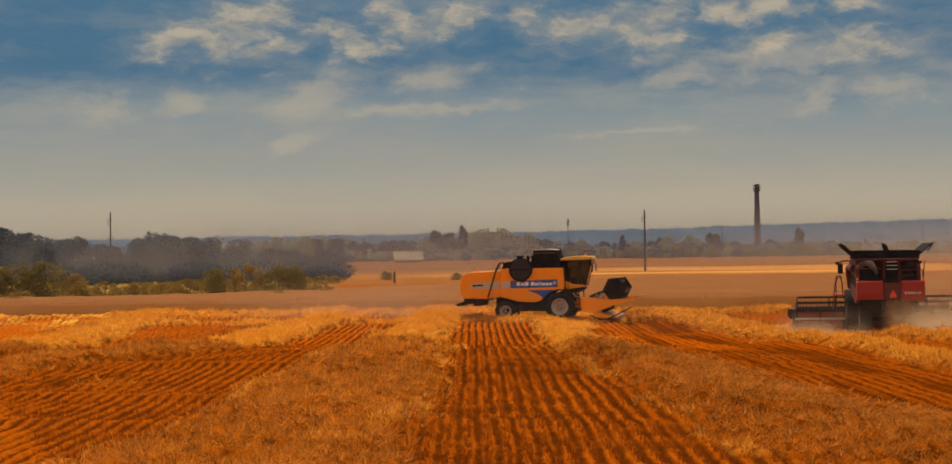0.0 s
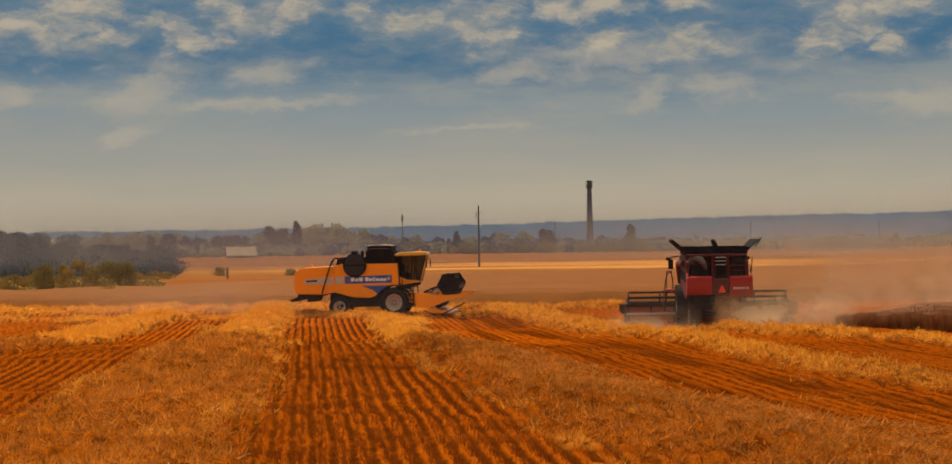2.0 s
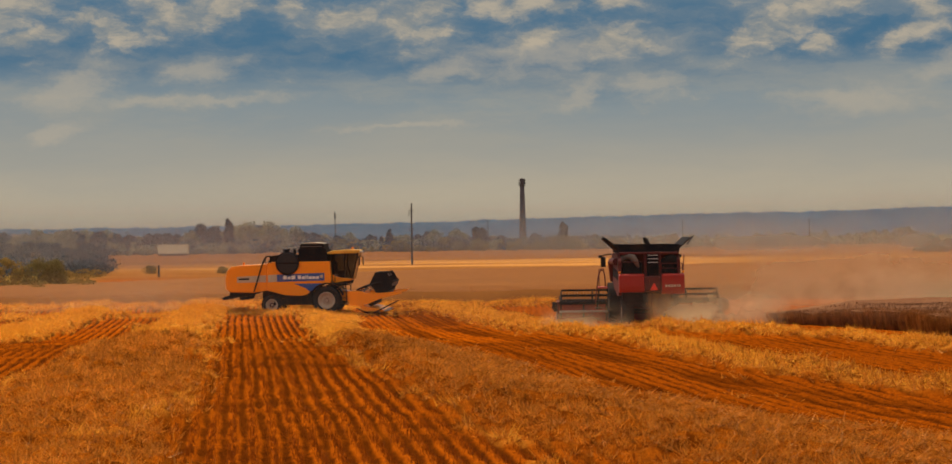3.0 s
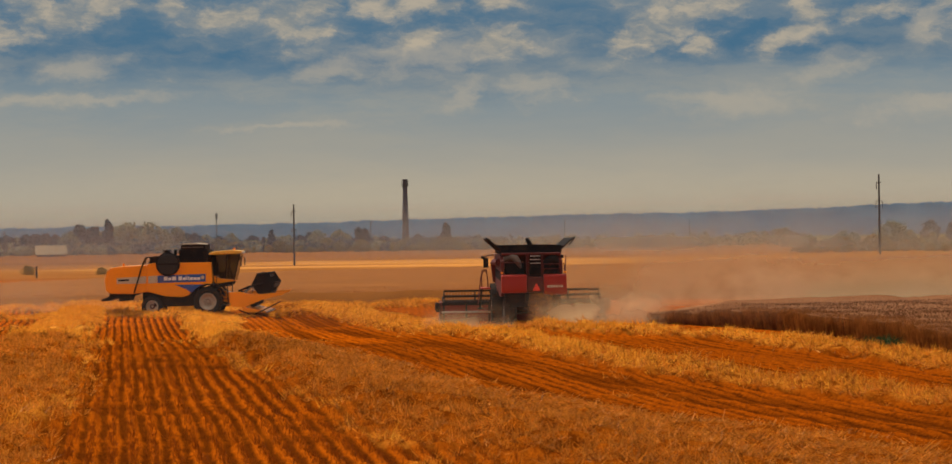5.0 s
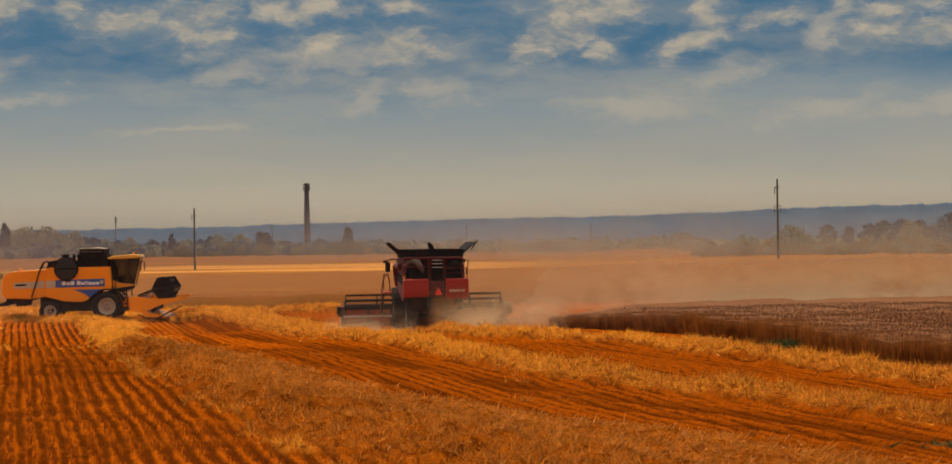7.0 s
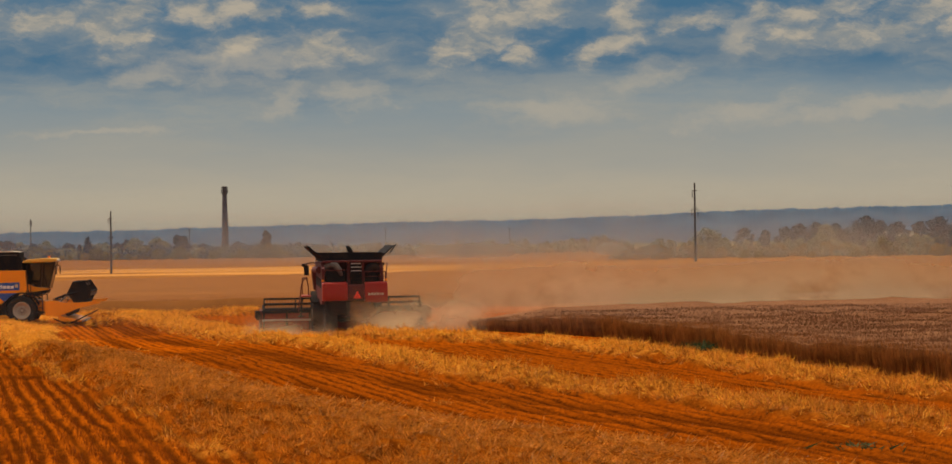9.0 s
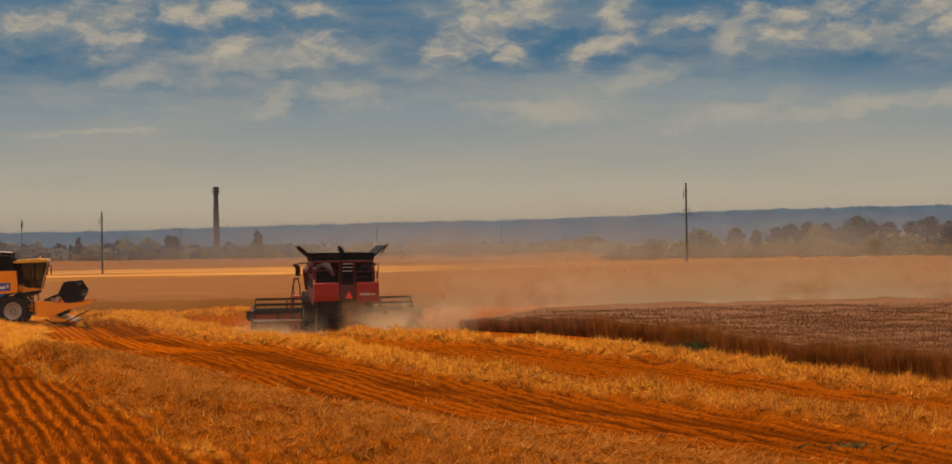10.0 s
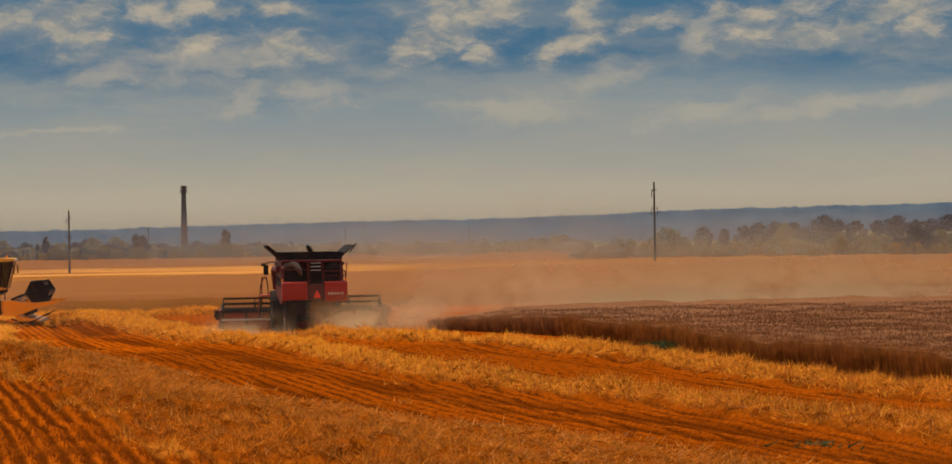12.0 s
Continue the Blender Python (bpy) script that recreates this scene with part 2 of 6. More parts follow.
GROUND = ground_material()
STRAW = blade("loose_straw", (0.07, 0.015, 0.0012), (1.0, 0.37, 0.042), 0.4)
# slightly darker straw for the eastern swaths
EAST_STRAW = blade("duller_straw", (0.06, 0.013, 0.0012), (0.90, 0.32, 0.036), 0.4)
# paler straw, also carries the sunlight painted beyond the brow
SUN_PALE_STRAW = blade("fresh_straw", (0.50, 0.150, 0.008), (0.98, 0.50, 0.052), 0.5)
STUBBLE = blade("stubble_stalk", (0.12, 0.024, 0.0013), (0.36, 0.090, 0.0045), 0.3)
WHEAT = blade("wheat_stalk", (0.09, 0.026, 0.006), (0.46, 0.165, 0.036), 0.45)
EARS = blade("wheat_ear", (0.06, 0.024, 0.011), (0.27, 0.115, 0.050), 0.3)
WEED = blade("weed_leaf", (0.022, 0.040, 0.012), (0.05, 0.078, 0.026), 0.3)
# distance haze is put into these dark leaves as a blue tint
LEAF_HAZED = blade("hazed_dark_leaf", (0.026, 0.040, 0.056), (0.064, 0.084, 0.102), 0.35, 0.03, 0.0)
LEAF_OLIVE = blade("olive_leaf", (0.11, 0.105, 0.072), (0.34, 0.305, 0.185), 0.5, 0.05, 0.0)
LEAF_BUSH = blade("bush_leaf", (0.095, 0.078, 0.022), (0.27, 0.19, 0.055), 0.3, 0.2, 0.0)
LEAF_GOLD = blade("dry_leaf", (0.15, 0.092, 0.020), (0.38, 0.235, 0.058), 0.35, 0.1, 0.0)


def bark(n):
    v = n.add("ShaderNodeTexCoord").outputs["Object"]
    g = n.noise(7, 5, n.mapping(v, (1, 1, 0.2)), 0.65)
    return bsdf(n, n.mix(g, rgb(0.06, 0.045, 0.03), rgb(0.20, 0.15, 0.10)), 0.9, 0, g, 0.6, 0.05)


BARK = material("bark", bark)


# the blue of far haze is painted into the forest's base colour
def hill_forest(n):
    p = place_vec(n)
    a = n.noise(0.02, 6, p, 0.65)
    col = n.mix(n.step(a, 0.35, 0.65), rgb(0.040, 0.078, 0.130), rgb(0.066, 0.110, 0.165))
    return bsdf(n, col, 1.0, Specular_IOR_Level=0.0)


HILL = material("haze_blue_forest", hill_forest)

# ---- helpers for meshes ----


def mesh_of(name, verts, faces, mat, smooth=False):
    """A mesh from arrays: verts (n, 3), faces (m, 3) or (m, 4)."""
    me = bpy.data.meshes.new(name)
    verts, faces = np.asarray(verts, np.float32), np.asarray(faces, np.int32)
    k = faces.shape[1]
    me.vertices.add(len(verts))
    me.vertices.foreach_set("co", verts.ravel())
    me.loops.add(faces.size)
    me.loops.foreach_set("vertex_index", faces.ravel())
    me.polygons.add(len(faces))
    me.polygons.foreach_set("loop_start", np.arange(0, faces.size, k, dtype=np.int32))
    me.polygons.foreach_set("use_smooth", np.full(len(faces), smooth))
    me.update(calc_edges=True)
    me.materials.append(mat)
    return me


def part(name, bm, mat, parent=None, label=""):
    """One mesh object from a bmesh, under a thing or a part."""
    me = bpy.data.meshes.new(name)
    bm.normal_update()
    bm.to_mesh(me)
    bm.free()
    me.materials.append(mat)
    ob = new(name, me)
    ob.parent = parent
    if label:
        ob["label"] = label
    return ob


def rot_dir(az, dist, z=0.0):
    """A place by degrees east of north and distance."""
    return Vector((dist * math.sin(radians(az)), dist * math.cos(radians(az)), z))


def far_rise(y):
    return np.clip(np.asarray(y, float) - 330, 0, 500) * 0.0045


# ---- the field: lanes of straw and stubble ----
KNOT_Y = np.array([-80, 30, 45, 60, 75, 83, 90, 105, 122, 150])
KNOTS = np.array([
    (-46, -40, -38, -35.5, -31.0, -33.0, -34.6, -37.1, -40.5, -46), # swath beyond the western one
    (-30, -29, -28, -27.0, -23.2, -23.6, -24.6, -26.0, -28.5, -33), # western swath
    (2, -9.6, -11.2, -13.2, -15.2, -16.4, -17.2, -18.8, -21.2, -25.6), # swath west of the clear strip
    (40, 8.3, 1.5, -2.3, -6.0, -8.2, -9.5, -11.3, -14.0, -18.5),    # swath east of it, turning away near the camera
    (52, 18.6, 13.4, 6.9, 4.8, 2.3, -0.1, -3.0, -6.6, -13),         # swath west of the red harvester
    (47, 23.0, 19.8, 16.7, 13.6, 7.6, 4.9, 2.4, -0.5, -6),          # swath that the red harvester leaves
    (48, 26.5, 23.0, 20.0, 18.5, 17.2, 14.0, 5.0, 1.5, -3),         # edge of the standing wheat
    (85, 62, 58, 54, 51, 49, 47, 42, 37, 31),
])
LANE_Y = np.arange(-80, 151, 2.5)
_kernel = np.exp(-(np.arange(-8, 9) * 2.5 / 4.6) ** 2)
LANES = []
for c in KNOTS:
    fine_c = np.interp(LANE_Y, KNOT_Y, c)
    ends = np.concatenate([2 * fine_c[0] - fine_c[8:0:-1], fine_c, 2 * fine_c[-1] - fine_c[-2:-10:-1]])
    LANES.append(np.convolve(ends, _kernel / _kernel.sum(), "valid"))
LANES = np.array(LANES)
LANE_NO = np.array([-2, -1, 0, 1, 2, 3, 3.45, 6.5])


def lane_x(u, y):
    """x of the line that runs between lanes, u in lane numbers."""
    u, y = np.broadcast_arrays(np.asarray(u, float), np.asarray(y, float))
    curves = np.stack([np.interp(y, LANE_Y, c) for c in LANES])
    k = np.clip(np.searchsorted(LANE_NO, u, side="right") - 1, 0, len(LANE_NO) - 2)
    f = (u - LANE_NO[k]) / (LANE_NO[k + 1] - LANE_NO[k])
    a = np.take_along_axis(curves, k[None], 0)[0]
    b = np.take_along_axis(curves, k[None] + 1, 0)[0]
    return a + f * (b - a)


def wobble(x, y, s, seed=0.0):
    """Cheap smooth noise from sines, about -1 to 1."""
    return (np.sin(x * s + 1.3 * np.sin(y * s * 0.7 + seed) + seed) + np.sin(y * s * 1.37 + 1.7 * np.sin(x * s * 0.61 - seed))) * 0.5


def grain(x, y, size, seed=0):
    """Smooth random heights, 0 to 1, with lumps of about that size in metres."""
    table = np.random.default_rng(100 + seed).random((256, 256))
    gx, gy = np.asarray(x, float) / size, np.asarray(y, float) / size
    ix, iy = np.floor(gx).astype(int), np.floor(gy).astype(int)
    fx, fy = gx - ix, gy - iy
    fx, fy = fx * fx * (3 - 2 * fx), fy * fy * (3 - 2 * fy)
    a, b = table[ix % 256, iy % 256], table[(ix + 1) % 256, iy % 256]
    c, d = table[ix % 256, (iy + 1) % 256], table[(ix + 1) % 256, (iy + 1) % 256]
    return (a * (1 - fx) + b * fx) * (1 - fy) + (c * (1 - fx) + d * fx) * fy


def row_pitch(y):
    """The drilled rows draw together a little with distance."""
    return 0.44 * np.clip(1 - (np.asarray(y, float) - 38) / 520, 0.35, 1.3)


def row_count(x, y):
    """Which drilled row lies there; the rows run straight over the whole field."""
    return (x + 1.2 + 0.153 * y) / row_pitch(y)


ROW_END = 121.0
# half widths of the swaths in metres, at 30, 55, 80 and 115 m
HALF = {-2: (2.0, 2.0, 1.3, 1.3), -1: (2.4, 2.2, 1.35, 1.4), 0: (3.6, 2.8, 1.6, 1.5), 1: (5.0, 2.6, 1.45, 1.5), 2: (1.35, 1.15, 1.1, 1.35), 3: (1.4, 1.35, 1.2, 0.95)}


# thin lines of paler straw dropped along the edges of the swaths
THIN = (((38, 47, 57, 70, 80), (-13.9, -14.4, -15.6, -16.9, -18.4)), ((36, 41, 47, 53, 62, 73), (0.4, -1.0, -2.4, -3.6, -5.5, -8.0)), ((50, 58, 66, 75), (-9.1, -10.2, -11.5, -13.0)))


def thin_at(x, y):
    s = 0.0
    for ys_, xs_ in THIN:
        off = np.abs(x - np.interp(y, ys_, xs_) + 0.7 * (grain(x, y, 1.4, 41) - 0.5))
        s = np.maximum(s, np.exp(-(off / 0.34) ** 4) * np.clip(3.2 * grain(x, y, 2.4, 42) - 0.9, 0, 1))
    return s * (y > 34) * (y < 80)


def swath_at(u, y, x=None, thin=True):
    """How much loose straw lies there, 0 to 1."""
    u, y = np.broadcast_arrays(np.asarray(u, float), np.asarray(y, float))
    x = lane_x(np.clip(u, -2, 6.5), np.clip(y, -80, 150)) if x is None else x
    s = np.zeros(u.shape)
    for no, half in HALF.items():
        mid = lane_x(np.full(y.shape, float(no)), np.clip(y, -80, 150))
        w = np.interp(y, [30, 55, 80, 115], half) * (0.8 + 0.4 * grain(y, y * 0 + no * 7.3, 3.0, 3))
        d = np.abs(x - mid + (0.5 if no > 1 else 0.8) * (grain(x, y, 2.5, 5) - 0.5)) / w
        one_s = np.exp(-d ** 7)
        if no == 3:
            one_s = one_s * np.clip((89.6 - y) / 2.6, 0, 1)
        s = np.maximum(s, one_s)
    lone = np.exp(-((y - 117.0 - 0.9 * np.sin(u * 5)) / 1.3) ** 4) * (u < 3.3) * np.clip(0.55 + grain(x, y, 4.0, 8), 0, 1)
    lone2 = np.exp(-((y - 107.5 - 1.4 * np.sin(u * 4 + 1)) / 1.0) ** 4) * (u < 2.6) * np.clip(2.6 * grain(x, y, 5.0, 9) - 0.7, 0, 1)
    patch = np.clip(3.0 * grain(x, y, 3.5, 11) - 2.45, 0, 0.45) * (u < 3.3) * np.where(u > 1.5, 0.35, 1.0)
    s = np.maximum(s, 0.8 * thin_at(x, y)) if thin else s
    return np.clip(np.maximum(np.maximum(s, patch), np.maximum(lone, lone2)), 0, 1)


def sun_pale_at(u, x, y):
    """Where straw is paler: sunlit ground painted beyond the brow, some swaths and lines, 0 to 1."""
    back = np.clip((y - 75.5 - 1.5 * (grain(x, y, 6.0, 31) - 0.5)) / 1.2, 0, 1)
    lanes = np.clip((u - 1.55) / 0.12, 0, 1) * swath_at(u, y, x) ** 2 * np.interp(y, [38, 60, 72], [0.2, 0.6, 0.85])
    return np.clip(np.maximum(np.maximum(back * np.where(u > 1.6, 0.5, 1.0), lanes), 0.35 * thin_at(x, y)), 0, 1)


def track_at(u, x, y):
    """Wheel tracks pressed into the stubble beside the swaths, 0 to 1."""
    t = 0.0
    for no, off in ((2, -3.0), (2, 3.3), (1, 4.0), (1, 6.6), (3, -2.6), (-1, 4.5)):
        mid = lane_x(np.full(np.shape(y), float(no)), np.clip(y, -80, 150)) + off + 0.6 * (grain(y, y * 0 + off, 6.0, 33) - 0.5)
        t = np.maximum(t, np.exp(-((x - mid) / (0.7 if (no, off) == (2, -3.0) else 0.42)) ** 4))
    return t * np.clip(2.2 * grain(x, y, 4.0, 34), 0.2, 1) * np.where(u > 2, 0.5, 1.0)


def field_z(u, x, y):
    brow = np.interp(y, [28, 45, 60, 70, 75, 80, 85, 92, 100, 112, 120, 126], [0, 0.06, 0.15, 0.22, 0.19, -0.06, -0.26, -0.24, -0.14, 0.0, 0.05, 0.06])
    west = 1 / (1 + np.exp(np.clip((x - 1.0) / 3.0, -30, 30)))
    # low ridges across the rows, left by the drill's passes
    across = sum(0.075 * np.exp(-((y - at - 0.05 * x - 0.5 * np.sin(x * 0.6 + at)) / 0.7) ** 2) for at in (44.6, 52.6, 66.0))
    return (brow + across) * west + 0.05 * wobble(x, y, 0.23) * np.clip((y - 28) / 10, 0, 1) * np.clip((126 - y) / 8, 0, 1)


def field_height(u, x, y):
    s = swath_at(u, y, x, False)
    inside = (y > 28) & (y < ROW_END) & (u < 3.42)
    bend = 1.4 * (grain(x, y, 1.8, 21) - 0.5) + 1.6 * (grain(x, y, 6.0, 22) - 0.5)
    wide_rows = u > 1
    row = np.cos(row_count(x, y) * 2 * np.pi + bend)
    worn = np.clip(1.5 * grain(x, y, 1.6, 23) + 0.35, 0.25, 1) * np.clip(2.2 * grain(x, y, 7.0, 24), 0.5, 1)
    ridge = np.clip(0.5 + 0.5 * row * worn - 0.22 * (1 - worn) + 0.24 * (grain(x, y, 0.42, 30) - 0.5) + 0.30 * (grain(x, y, 1.1, 35) - 0.5), 0, 1)
    h = np.where(inside, np.where(u > 2, 0.045, np.where(wide_rows, 0.062, 0.115)) * ridge * (1 - 0.8 * s) + 0.05 * grain(x, y, 0.5, 25) + 0.025 * grain(x, y, 0.22, 29), 0)
    tall = np.where(u > 1.5, 0.62, np.interp(y, [60, 76, 84, 100, 108, 114], [0.5, 0.75, 1.0, 0.8, 0.5, 0.7]))
    lump = tall * (0.10 + 0.36 * grain(x, y, 1.5, 26)) + 0.34 * grain(x, y, 0.75, 27) ** 1.5 + 0.14 * grain(x, y, 0.28, 28)
    # the eastern side of the broad swath lies flatter
    mound = s * lump * inside * np.interp(u, [0.85, 1.1, 1.5, 1.6], [1.0, 0.4, 0.4, 0.85])
    h = h * (1 - 0.8 * track_at(u, x, y)) - 0.04 * track_at(u, x, y) * inside * (1 - s)
    line = 0.8 * thin_at(x, y)
    return field_z(u, x, y) * (y < 126) + h + mound + 0.06 * line, np.where(inside, np.where(u > 1.2, 0.22 + 0.62 * ridge, ridge), 0.55), np.where(inside, np.maximum(s, line), 0)


# one sheet of ground out to the horizon, finest over the cut field
us = np.concatenate([np.linspace(-60, -8, 10), np.linspace(-7, -3.3, 20), np.arange(-3.2, 3.45, 1 / 160), np.linspace(3.46, 6.5, 24), np.linspace(7.5, 70, 12)])
ys = np.concatenate([[-3000, -900, -300, -80, 0, 20], np.arange(28, 70, 0.22), np.arange(70, 126, 0.34), np.arange(127, 160, 4), np.arange(165, 340, 12), np.arange(345, 1300, 45), [1500, 2000, 2600, 3400, 4700]])


def wide_x(u, y):
    """Lanes inside the field, straight fans beyond it."""
    yy = np.clip(y, -80, 150)
    inner = lane_x(np.clip(u, -2, 6.5), yy)
    step = np.maximum(12.0, np.abs(y) * 0.045)
    out = inner + np.where(u < -2, (u + 2) * step, np.where(u > 6.5, (u - 6.5) * step, 0))
    return out


U, Y = np.meshgrid(us, ys)
X = wide_x(U, Y)
Z, RIDGE, SWATH = field_height(U, X, Y)
Z = Z + far_rise(np.hypot(X, Y)) * (Y > 0)
rows, cols = U.shape
idx = np.arange(rows * cols).reshape(rows, cols)
quads = np.stack([idx[:-1, :-1], idx[:-1, 1:], idx[1:, 1:], idx[1:, :-1]], -1).reshape(-1, 4)
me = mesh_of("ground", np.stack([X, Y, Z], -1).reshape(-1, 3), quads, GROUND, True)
SUN_PALE = sun_pale_at(U, X, Y) * (Y > 28) * (Y < ROW_END + 2)
TRACK = track_at(U, X, Y) * (1 - SWATH) * (Y > 28) * (Y < ROW_END) * (U < 3.42)
for key, arr in (("ridge", RIDGE), ("swath", SWATH), ("fresh", SUN_PALE), ("track", TRACK), ("east_side", np.clip((U - 0.55) / 0.25, 0, 1) * (Y > 28) * (Y < ROW_END))):
    me.attributes.new(key, "FLOAT", "POINT").data.foreach_set("value", arr.astype(np.float32).ravel())
ground = tagged(new("ground", me), "golden harvested field with rows of stubble and brown fields beyond", "ground", kind="structure")

rng = np.random.default_rng(7)


def blades(name, base, tip, width, mat, label, category):
    """Many thin three-cornered stalks, as one object."""
    k = len(base)
    way = tip - base
    side = np.cross(way, rng.normal(size=(k, 3)))
    side *= (width / np.maximum(1e-6, np.linalg.norm(side, axis=1)))[:, None]
    v = np.stack([base - side, base + side, tip], 1).reshape(-1, 3)
    f = np.arange(3 * k).reshape(k, 3)
    return tagged(new(name, mesh_of(name, v, f, mat)), label, category, kind="stuff")


def near_y(k, lo, hi, power=1.6):
    """Distances, denser close to the camera."""
    return lo + (hi - lo) * rng.random(k) ** power


# loose straw on the swaths
k = 165000
u = rng.uniform(-2.3, 3.3, k)
y = near_y(k, 29, 120, 1.15)
keep = rng.random(k) < swath_at(u, y) ** 1.6
u, y = np.repeat(u[keep], 7), np.repeat(y[keep], 7)
x = lane_x(u, y)
z, _, _ = field_height(u, x, y)
k = len(u)
lean = np.repeat(rng.random(k // 7), 7) * 2 * np.pi
turn, rise, ln = lean + rng.normal(0, 1.0, k), rng.normal(0.62, 0.42, k), np.repeat(rng.uniform(0.7, 1.2, k // 7), 7) * rng.uniform(0.14, 0.38, k)
rise = rise * np.interp(u, [0.85, 1.1, 1.5, 1.6], [1.0, 0.55, 0.55, 1.0])
base = np.stack([x + rng.normal(0, 0.055, k), y + rng.normal(0, 0.055, k), z - 0.03], -1)
tip = base + np.stack([np.cos(turn) * np.cos(rise), np.sin(turn) * np.cos(rise), np.abs(np.sin(rise)) + 0.06], -1) * ln[:, None]
sun_pale_cut = rng.random(k) < sun_pale_at(u, x, y)
wide = rng.uniform(0.007, 0.015, k) * (0.8 + y / 90)
east = ~sun_pale_cut & (u + rng.normal(0, 0.05, k) > 0.65)
west = ~sun_pale_cut & ~east
blades("swath_straw", base[west], tip[west], wide[west], STRAW, "golden-brown straw lying in long swaths", "straw")
blades("swath_straw", base[east], tip[east], wide[east], EAST_STRAW, "duller straw lying in long swaths", "straw")
blades("fresh_straw", base[sun_pale_cut], tip[sun_pale_cut], wide[sun_pale_cut], SUN_PALE_STRAW, "bright golden straw lying in long swaths, painted sunlit beyond the brow", "straw")
# headland straw
k = 60000
u, y = rng.uniform(-2.3, 3.3, k), rng.uniform(104, 120, k)
keep = rng.random(k) < swath_at(u, y)
u, y = u[keep], y[keep]
x = lane_x(u, y)
z, _, _ = field_height(u, x, y)
k = len(u)
turn, rise, ln = rng.random(k) * 2 * np.pi, rng.normal(0.3, 0.3, k), rng.uniform(0.15, 0.35, k)
base = np.stack([x, y, z - 0.03], -1)
tip = base + np.stack([np.cos(turn) * np.cos(rise), np.sin(turn) * np.cos(rise), np.abs(np.sin(rise)) + 0.06], -1) * ln[:, None]
blades("headland_straw", base, tip, rng.uniform(0.012, 0.022, k), SUN_PALE_STRAW, "loose bright straw along the end of the cut field", "straw")
# stubble stalks standing on the rows
k = 260000
y = near_y(k, 29, ROW_END, 1.5)
x = rng.uniform(-0.5, 0.5, k) * (12 + y * 0.62) + np.interp(y, [30, 75, 120], [4, -6, -12])
x = x + row_pitch(y) * (np.round(row_count(x, y)) + rng.normal(0, 0.14, k) - row_count(x, y))
edges = np.stack([lane_x(np.full(k, float(q)), y) for q in LANE_NO])
which = np.clip((edges < x).sum(0) - 1, 0, len(LANE_NO) - 2)
left, right = np.take_along_axis(edges, which[None], 0)[0], np.take_along_axis(edges, which[None] + 1, 0)[0]
u = LANE_NO[which] + (x - left) / (right - left) * (LANE_NO[which + 1] - LANE_NO[which])
keep = (rng.random(k) > 0.9 * track_at(u, x, y)) & (u > -2.3) & (u < 3.42) & (rng.random(k) > swath_at(u, y, x)) & ((u < 1.2) | (rng.random(k) < 0.4))
u, x, y = u[keep], x[keep], y[keep]
k = len(u)
z, _, s = field_height(u, x, y)
base = np.stack([x, y, z - 0.02], -1)
tip = base + np.stack([rng.normal(0, 0.045, k), rng.normal(0, 0.045, k), rng.uniform(0.06, 0.2, k) * np.where(u > 1.2, 0.6, 1.0)], -1)
blades("stubble", base, tip, rng.uniform(0.006, 0.011, k), STUBBLE, "short cut wheat stubble standing in rows", "stubble")

# ---- standing wheat ----


def wheat_top(x, y):
    """The stand is uneven, and lower where it thins out at its corner."""
    return np.interp(x, [11.5, 14.0, 16.8], [0.55, 0.68, 1.0]) * (1 + 0.20 * (grain(x, y, 3.2, 51) - 0.5) + 0.14 * (grain(x, y, 0.9, 52) - 0.5))


def wheat_body(name, corners, height, mat, label):
    """The dense inside of a stand of wheat, as a lumpy block over a fan of ground."""
    (x0, x1, y0, y1, nx, ny) = corners
    gx, gy = np.meshgrid(np.linspace(0, 1, nx), np.linspace(y0, y1, ny))
    px = x0(gy) + gx * (x1(gy) - x0(gy))
    pz = height * (0.9 + 0.02 * wobble(px, gy, 0.9) + 0.02 * wobble(px, gy, 2.7, 4)) * np.interp(gy, [y1 - 5, y1], [1.0, 0.55]) * wheat_top(px, gy)
    edge = (gx == 0) | (gx == 1) | (gy == y0) | (gy == y1)
    px = px + np.where(gx == 0, 0.12 * wobble(px, gy, 1.9), 0)
    v = np.stack([px, gy, pz], -1).reshape(-1, 3)
    i = np.arange(nx * ny).reshape(ny, nx)
    q = [np.stack([i[:-1, :-1], i[:-1, 1:], i[1:, 1:], i[1:, :-1]], -1).reshape(-1, 4)]
    ring = np.concatenate([i[0, :], i[1:, -1], i[-1, -2::-1], i[-2:0:-1, 0]])
    foot = v[ring].copy()
    foot[:, 2] = -0.05
    j = len(v) + np.arange(len(ring))
    q.append(np.stack([ring, j, np.roll(j, -1), np.roll(ring, -1)], -1)[:, ::-1])
    me = mesh_of(name, np.concatenate([v, foot]), np.concatenate(q), mat, False)
    return tagged(new(name, me), label, "wheat", kind="stuff")


def wheat_mass(low, high, pale):
    def build(n):
        p = place_vec(n)
        v = n.noise(26.0, 5, n.mapping(p, (1, 1, 0.16)), 0.7)
        w = n.noise(0.22, 4, p, 0.6)
        col = n.mix(n.step(v, 0.3, 0.7), rgb(*low), rgb(*high))
        col = n.mix(n.math("MULTIPLY", n.step(w, 0.4, 0.7), 0.4), col, rgb(*pale))
        return bsdf(n, col, 0.9, 0, v, 0.6, 0.05, Specular_IOR_Level=0.1)
    return build


WHEAT_MASS = material("wheat_mass", wheat_mass((0.09, 0.031, 0.009), (0.25, 0.100, 0.034), (0.27, 0.117, 0.047)))
FAR_WHEAT = material("dry_wheat_mass", wheat_mass((0.15, 0.046, 0.004), (0.24, 0.080, 0.008), (0.27, 0.096, 0.012)))


